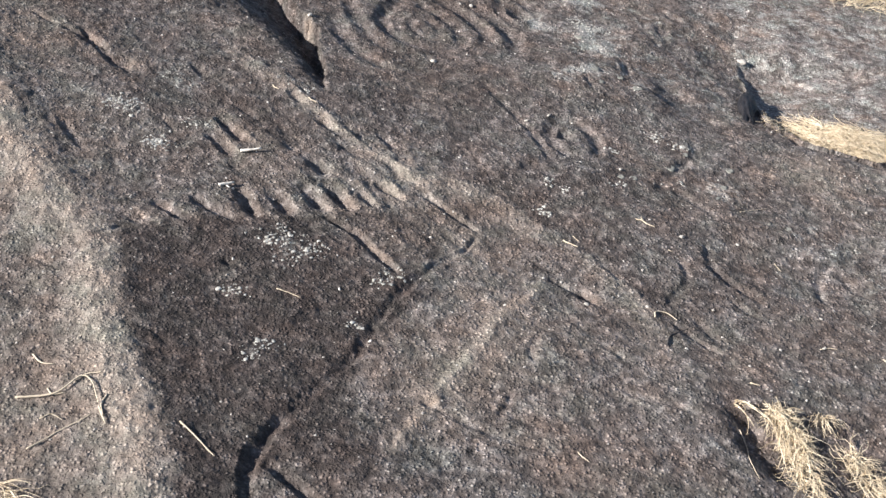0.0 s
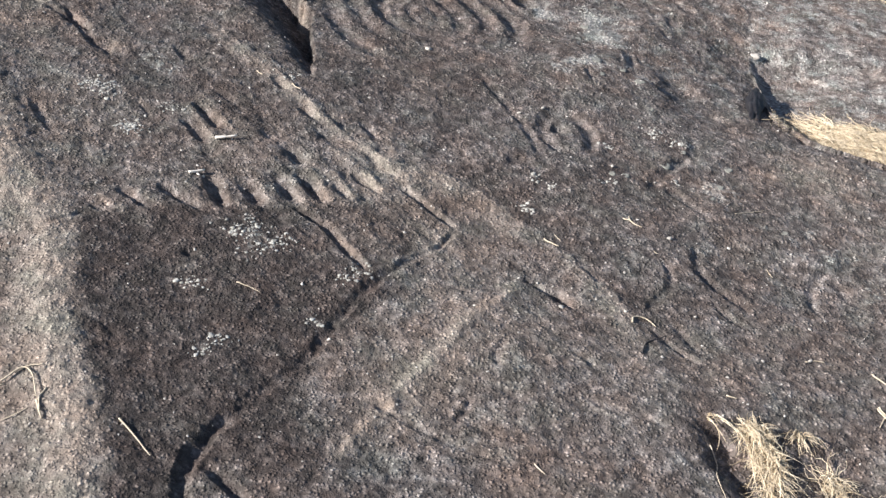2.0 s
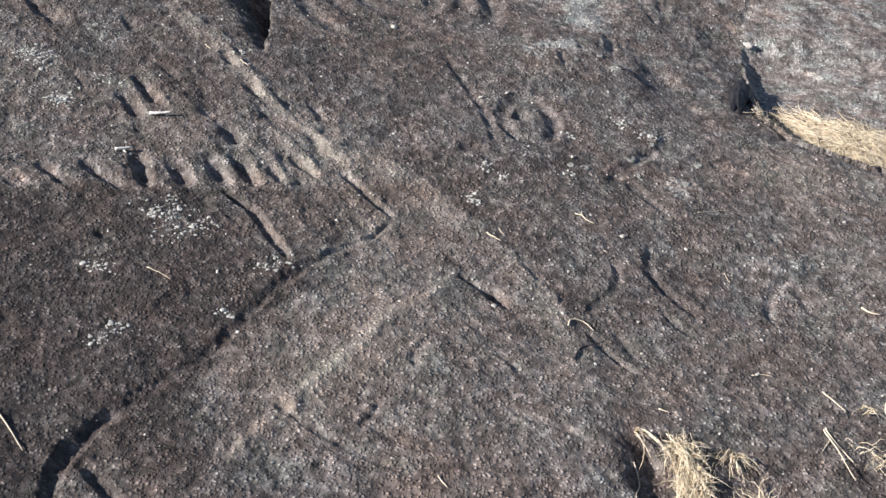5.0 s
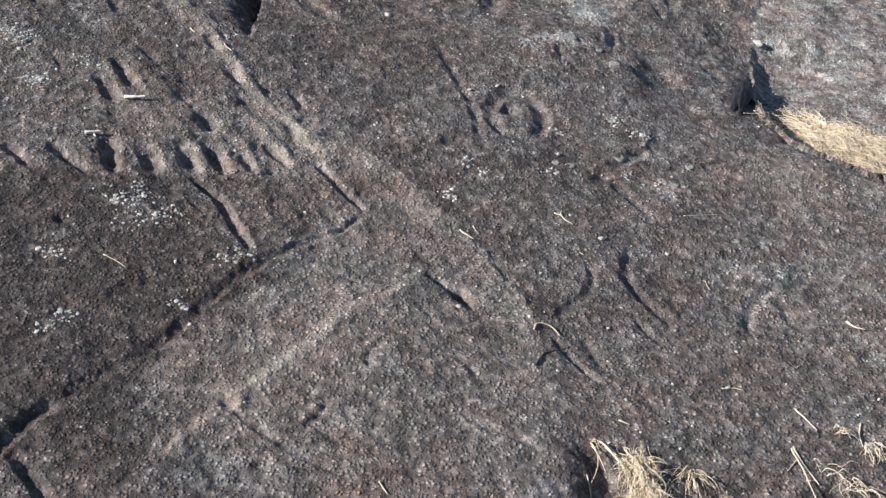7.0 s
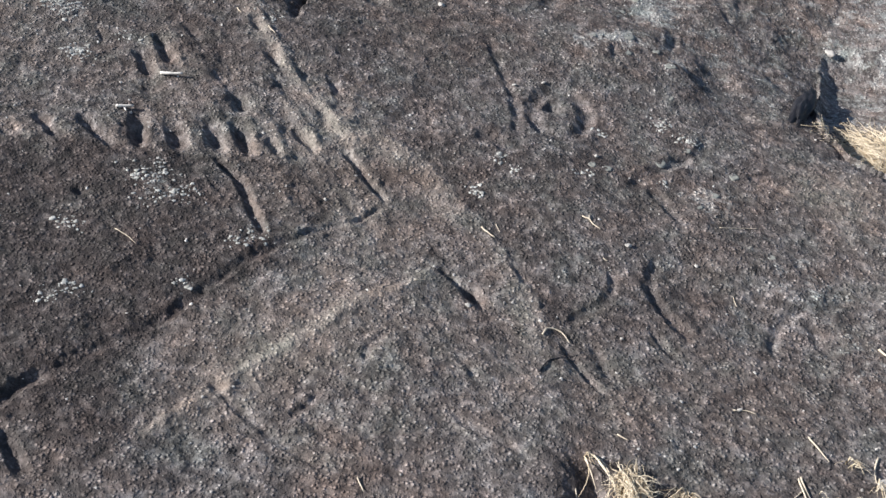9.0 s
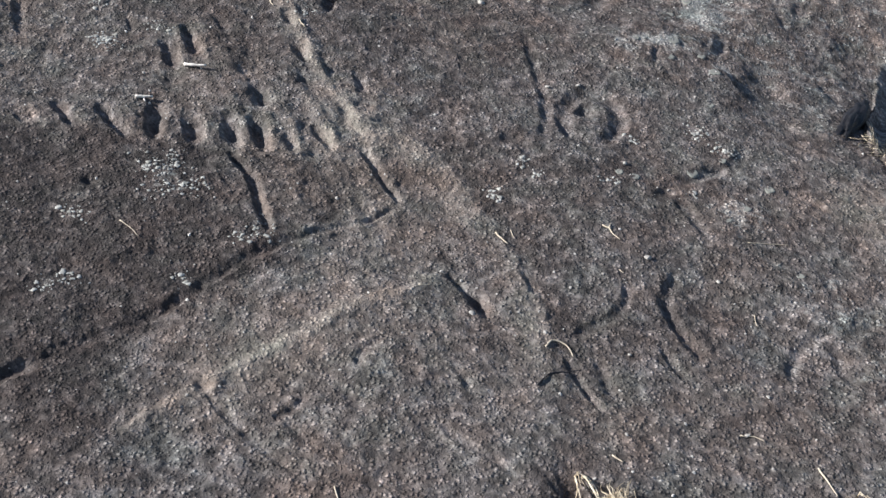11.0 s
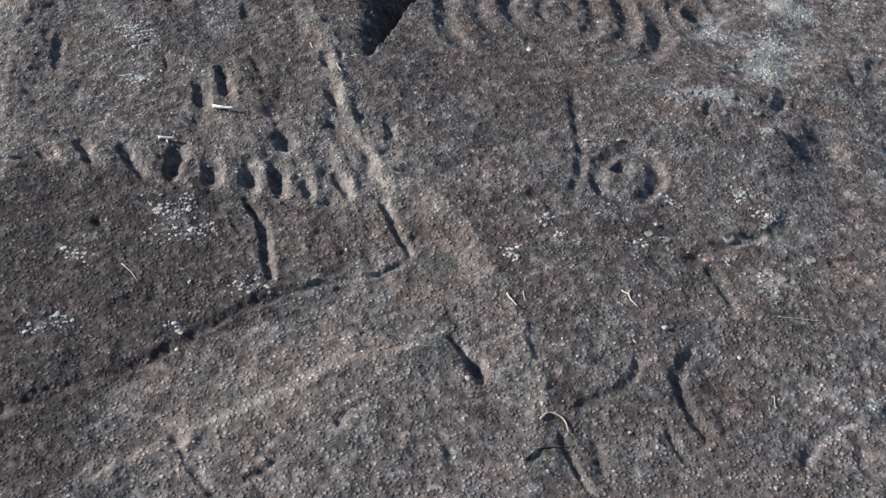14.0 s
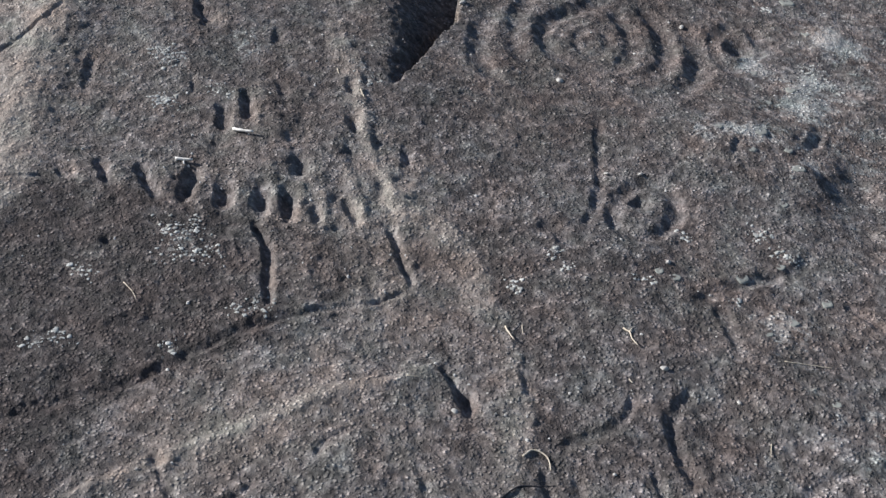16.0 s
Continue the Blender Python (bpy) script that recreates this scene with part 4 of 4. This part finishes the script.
stick("burnt_twig", [(0.523, 2.519), (0.534, 2.558), (0.558, 2.582), (0.586, 2.609)], 0.0019, CHAR, "thin blackened twig on the carved animal")
root = [(-0.90, 2.062), (-0.868, 2.066), (-0.815, 2.078), (-0.778, 2.122), (-0.752, 2.108), (-0.735, 2.075), (-0.722, 2.045)]
bent = stick("dry_root", root, 0.0027, STEM, "pale bent branching dry root on bare rock", "root", rise=0.006)
offshoot("branch", [(-0.790, 2.112), (-0.765, 2.132), (-0.735, 2.134)], 0.0020, STEM, bent)
offshoot("branch", [(-0.842, 2.092), (-0.825, 2.074), (-0.800, 2.080)], 0.0019, STEM, bent)
offshoot("branch", [(-0.722, 2.045), (-0.712, 2.025), (-0.698, 2.000)], 0.0026, STEM, bent)
offshoot("branch", [(-0.712, 2.078), (-0.718, 2.050), (-0.708, 2.020)], 0.0020, STEM, bent)
stick("dry_root", [(-0.90, 2.19), (-0.875, 2.165), (-0.845, 2.16)], 0.0022, STEM, "pale curved dry root on bare rock", "root")
stick("dry_root", [(-0.84, 1.93), (-0.79, 1.985), (-0.735, 2.03)], 0.0018, STEM, "thin grey dry root on bare rock", "root")
stick("stem", [(-0.836, 2.01), (-0.815, 2.025), (-0.79, 2.01)], 0.0014, STEM, "thin curved dry stem on bare rock")
stick("stem", [(0.655, 2.265), (0.668, 2.225), (0.660, 2.17), (0.672, 2.11)], 0.0014, STEM, "thin dry stem beside the burnt hollow")
stick("stem", [(0.878, 2.962), (0.89, 2.929)], 0.0013, STEM, "thin dry stem on the rock")
stick("stem", [(0.918, 2.592), (0.943, 2.602), (0.964, 2.597)], 0.0014, STEM, "thin dry stem on the rock")
stick("stem", [(0.578, 2.935), (0.59, 2.928)], 0.0011, STEM, "short thin dry stem on the rock")
stick("stem", [(0.207, 2.67), (0.23, 2.687)], 0.0011, STEM, "short thin dry stem on the pale slab")
stick("stem", [(0.276, 2.114), (0.298, 2.086)], 0.0016, STEM, "short dry stem on the rock")


def stone(x, y, size, seed, label="small pale stone lying on dark rock"):
    bm = bmesh.new()
    bmesh.ops.create_icosphere(bm, subdivisions=3, radius=1.0)
    for v in bm.verts:
        p = v.co.copy()
        lump = 1 + 0.35 * noise.noise(p * 1.3 + Vector((seed, 0, 0))) + 0.15 * noise.noise(p * 3.1 + Vector((0, seed, 0)))
        v.co = Vector((p.x * 1.2, p.y * 0.85, p.z * 0.55)) * lump * size
    for f in bm.faces:
        f.smooth = True
    me = bpy.data.meshes.new("stone")
    bm.to_mesh(me)
    bm.free()
    me.materials.append(STONE)
    ob = tagged(new("stone", me), label, "stone", "loose stones on the rock")
    ob.matrix_world = pose(x, y, height(x, y) + size * 0.3, 8, 10, 57 * seed)


stone(1.045, 4.36, 0.015, 31, "pale angular stone at the edge of the rock step")
for k, (x, y, size) in enumerate(((0.336, 2.652, 0.006), (1.224, 2.499, 0.015), (0.95, 2.723, 0.005), (0.214, 3.538, 0.006), (0.286, 3.585, 0.006), (0.041, 4.371, 0.008),
                                  (-0.082, 3.833, 0.009), (0.626, 3.004, 0.007), (0.486, 3.32, 0.006), (0.665, 2.70, 0.004), (0.93, 2.60, 0.005), (-0.50, 3.99, 0.009), (0.785, 3.02, 0.005))):
    stone(x, y, size, k)


def chips(name, count, seed, low, high, mat, label, category, zone):
    """Small broken crumbs strewn over the rock."""
    rng = random.Random(seed)
    verts, faces = [], []
    while count:
        x, y = rng.uniform(zone[0], zone[1]), rng.uniform(zone[2], zone[3])
        if lumps(x, y) < rng.random():
            continue
        count -= 1
        r = low + (high - low) * rng.random() ** 3
        z, a0, n, first = height(x, y), rng.uniform(0, 6.28), 6, len(verts)
        for k in range(n):
            a = a0 + 2 * math.pi * k / n
            q = r * rng.uniform(0.6, 1.2)
            verts.append((x + q * math.cos(a), y + q * 0.75 * math.sin(a), z - 0.002))
        for k in range(n):
            a = a0 + 2 * math.pi * k / n
            q = r * rng.uniform(0.3, 0.75)
            verts.append((x + q * math.cos(a), y + q * 0.75 * math.sin(a), z + r * rng.uniform(0.35, 0.7)))
        for k in range(n):
            b = (k + 1) % n
            faces.append((first + k, first + b, first + n + b, first + n + k))
        faces.append(tuple(first + n + k for k in range(n)))
    return mesh_thing(name, verts, faces, mat, label, category, kind="stuff", smooth_faces=False)


def lumps(x, y):
    return 0.35 + 0.65 * max(0.0, noise.noise((x * 3.1, y * 3.1, 4.2)) + 0.3)


chips("stone_chips", 1500, 5, 0.0016, 0.0055, CHIP, "pale stone crumbs strewn over burnt rock", "gravel", (-1.4, 1.5, 1.75, 4.9))


def lichen(x, y, size, count, seed):
    """A broken patch of raised crusty flakes."""
    rng = random.Random(seed)
    verts, faces = [], []
    for _ in range(int(count * 2.2)):
        cx, cy = x + rng.gauss(0, size * 0.65), y + rng.gauss(0, size * 0.65)
        r, n, first = 0.0012 + 0.0050 * rng.random() ** 2.2, 9, len(verts)
        z = height(cx, cy)
        for level, shrink in ((-0.003, 1.0), (0.0005, 0.92), (0.0009, 0.55)):
            for k in range(n):
                a = 2 * math.pi * k / n
                q = r * shrink * (1 + 1.1 * noise.noise((cx * 50 + math.cos(a) * 2, cy * 50 + math.sin(a) * 2, seed)))
                px, py = cx + q * math.cos(a), cy + q * math.sin(a)
                verts.append((px, py, (height(px, py) + z) / 2 + level))
        for level in range(2):
            for k in range(n):
                b = (k + 1) % n
                faces.append((first + level * n + k, first + level * n + b, first + (level + 1) * n + b, first + (level + 1) * n + k))
        faces.append(tuple(first + 2 * n + k for k in range(n)))
    return mesh_thing("lichen_patch", verts, faces, CRUST, "crusty white lichen patch on burnt granite", "lichen", "lichen patches on the rock", "stuff")


for k, (x, y, size, count) in enumerate(((-0.441, 2.303, 0.022, 9), (-0.455, 2.27, 0.012, 5), (-0.145, 2.64, 0.026, 16), (-0.175, 2.605, 0.02, 9), (-0.232, 2.451, 0.02, 9),
                                         (-0.404, 2.676, 0.05, 26), (-0.46, 2.70, 0.03, 16), (-0.345, 2.70, 0.03, 12), (-0.518, 2.488, 0.035, 15), (-0.453, 3.46, 0.035, 18), (-0.917, 3.203, 0.03, 34),
                                         (-0.819, 3.054, 0.028, 34), (-0.731, 3.171, 0.03, 12), (0.264, 3.18, 0.018, 8), (0.309, 3.152, 0.014, 5), (0.243, 3.038, 0.022, 9),
                                         (0.451, 3.222, 0.012, 4), (0.481, 3.233, 0.012, 4), (0.441, 3.949, 0.035, 10), (0.596, 3.868, 0.02, 4), (0.66, 3.30, 0.014, 4),
                                         (-0.963, 3.204, 0.030, 22), (-0.819, 3.064, 0.025, 18), (-0.427, 2.741, 0.030, 20), (-0.419, 2.332, 0.020, 14), (0.618, 3.547, 0.030, 20), (0.700, 3.516, 0.030, 18), (0.434, 4.415, 0.030, 24), (0.200, 4.648, 0.030, 22), (0.507, 4.354, 0.030, 20), (0.479, 3.438, 0.015, 8))):
    lichen(x, y, size, count, k)


def rosette(x, y, size, seed):
    """A flat round lichen with a raised, lobed rim."""
    verts, faces, n = [], [], 18
    for level, shrink in ((-0.003, 1.0), (0.0004, 0.95), (0.0011, 0.80), (0.0003, 0.45)):
        for k in range(n):
            a = 2 * math.pi * k / n
            q = size * shrink * (1 + 0.3 * noise.noise((seed + math.cos(a) * 1.6, math.sin(a) * 1.6, seed * 0.7)))
            px, py = x + q * math.cos(a), y + q * math.sin(a)
            verts.append((px, py, height(px, py) * 0.5 + height(x, y) * 0.5 + level))
    for level in range(3):
        for k in range(n):
            b = (k + 1) % n
            faces.append((level * n + k, level * n + b, (level + 1) * n + b, (level + 1) * n + k))
    faces.append(tuple(3 * n + k for k in range(n)))
    return mesh_thing("lichen_rosette", verts, faces, ROSETTE, "round grey lichen rosette on dark granite", "lichen", "round lichens on the rock")


for k, (x, y, size) in enumerate(((0.484, 3.278, 0.011), (0.522, 3.284, 0.012), (0.643, 3.38, 0.015), (0.791, 3.309, 0.014), (0.951, 3.133, 0.010), (0.596, 3.868, 0.018), (0.30, 4.285, 0.022),
                                  (0.455, 3.955, 0.022), (0.43, 4.26, 0.016), (0.40, 4.15, 0.014), (0.35, 4.60, 0.016), (0.23, 4.75, 0.024), (0.545, 3.93, 0.012), (0.47, 3.86, 0.014),
                                  (0.36, 3.90, 0.012), (0.62, 3.70, 0.012), (0.70, 3.47, 0.012), (0.83, 3.42, 0.014), (0.76, 3.24, 0.012))):
    rosette(x, y, size, k)


# the charred stump in the step of the rock
def stump():
    bm = bmesh.new()
    bmesh.ops.create_icosphere(bm, subdivisions=4, radius=1.0)
    for v in bm.verts:
        p = v.co.copy()
        ridges = 1 + 0.45 * noise.noise((p.x * 2.2, p.y * 2.6, p.z * 1.2)) + 0.22 * noise.noise((p.x * 8, p.y * 8, p.z * 3))
        v.co = Vector((p.x * 0.026, p.y * 0.14, p.z * 0.026)) * ridges
    for f in bm.faces:
        f.smooth = True
    me = bpy.data.meshes.new("charred_stump")
    bm.to_mesh(me)
    bm.free()
    me.materials.append(CHAR)
    ob = tagged(new("charred_stump", me), "charred black shrub stump in the rock step", "stump")
    ob.matrix_world = pose(0.975, 3.90, height(0.965, 3.90) + 0.006, 4, 12, -9)
    return ob


stump()
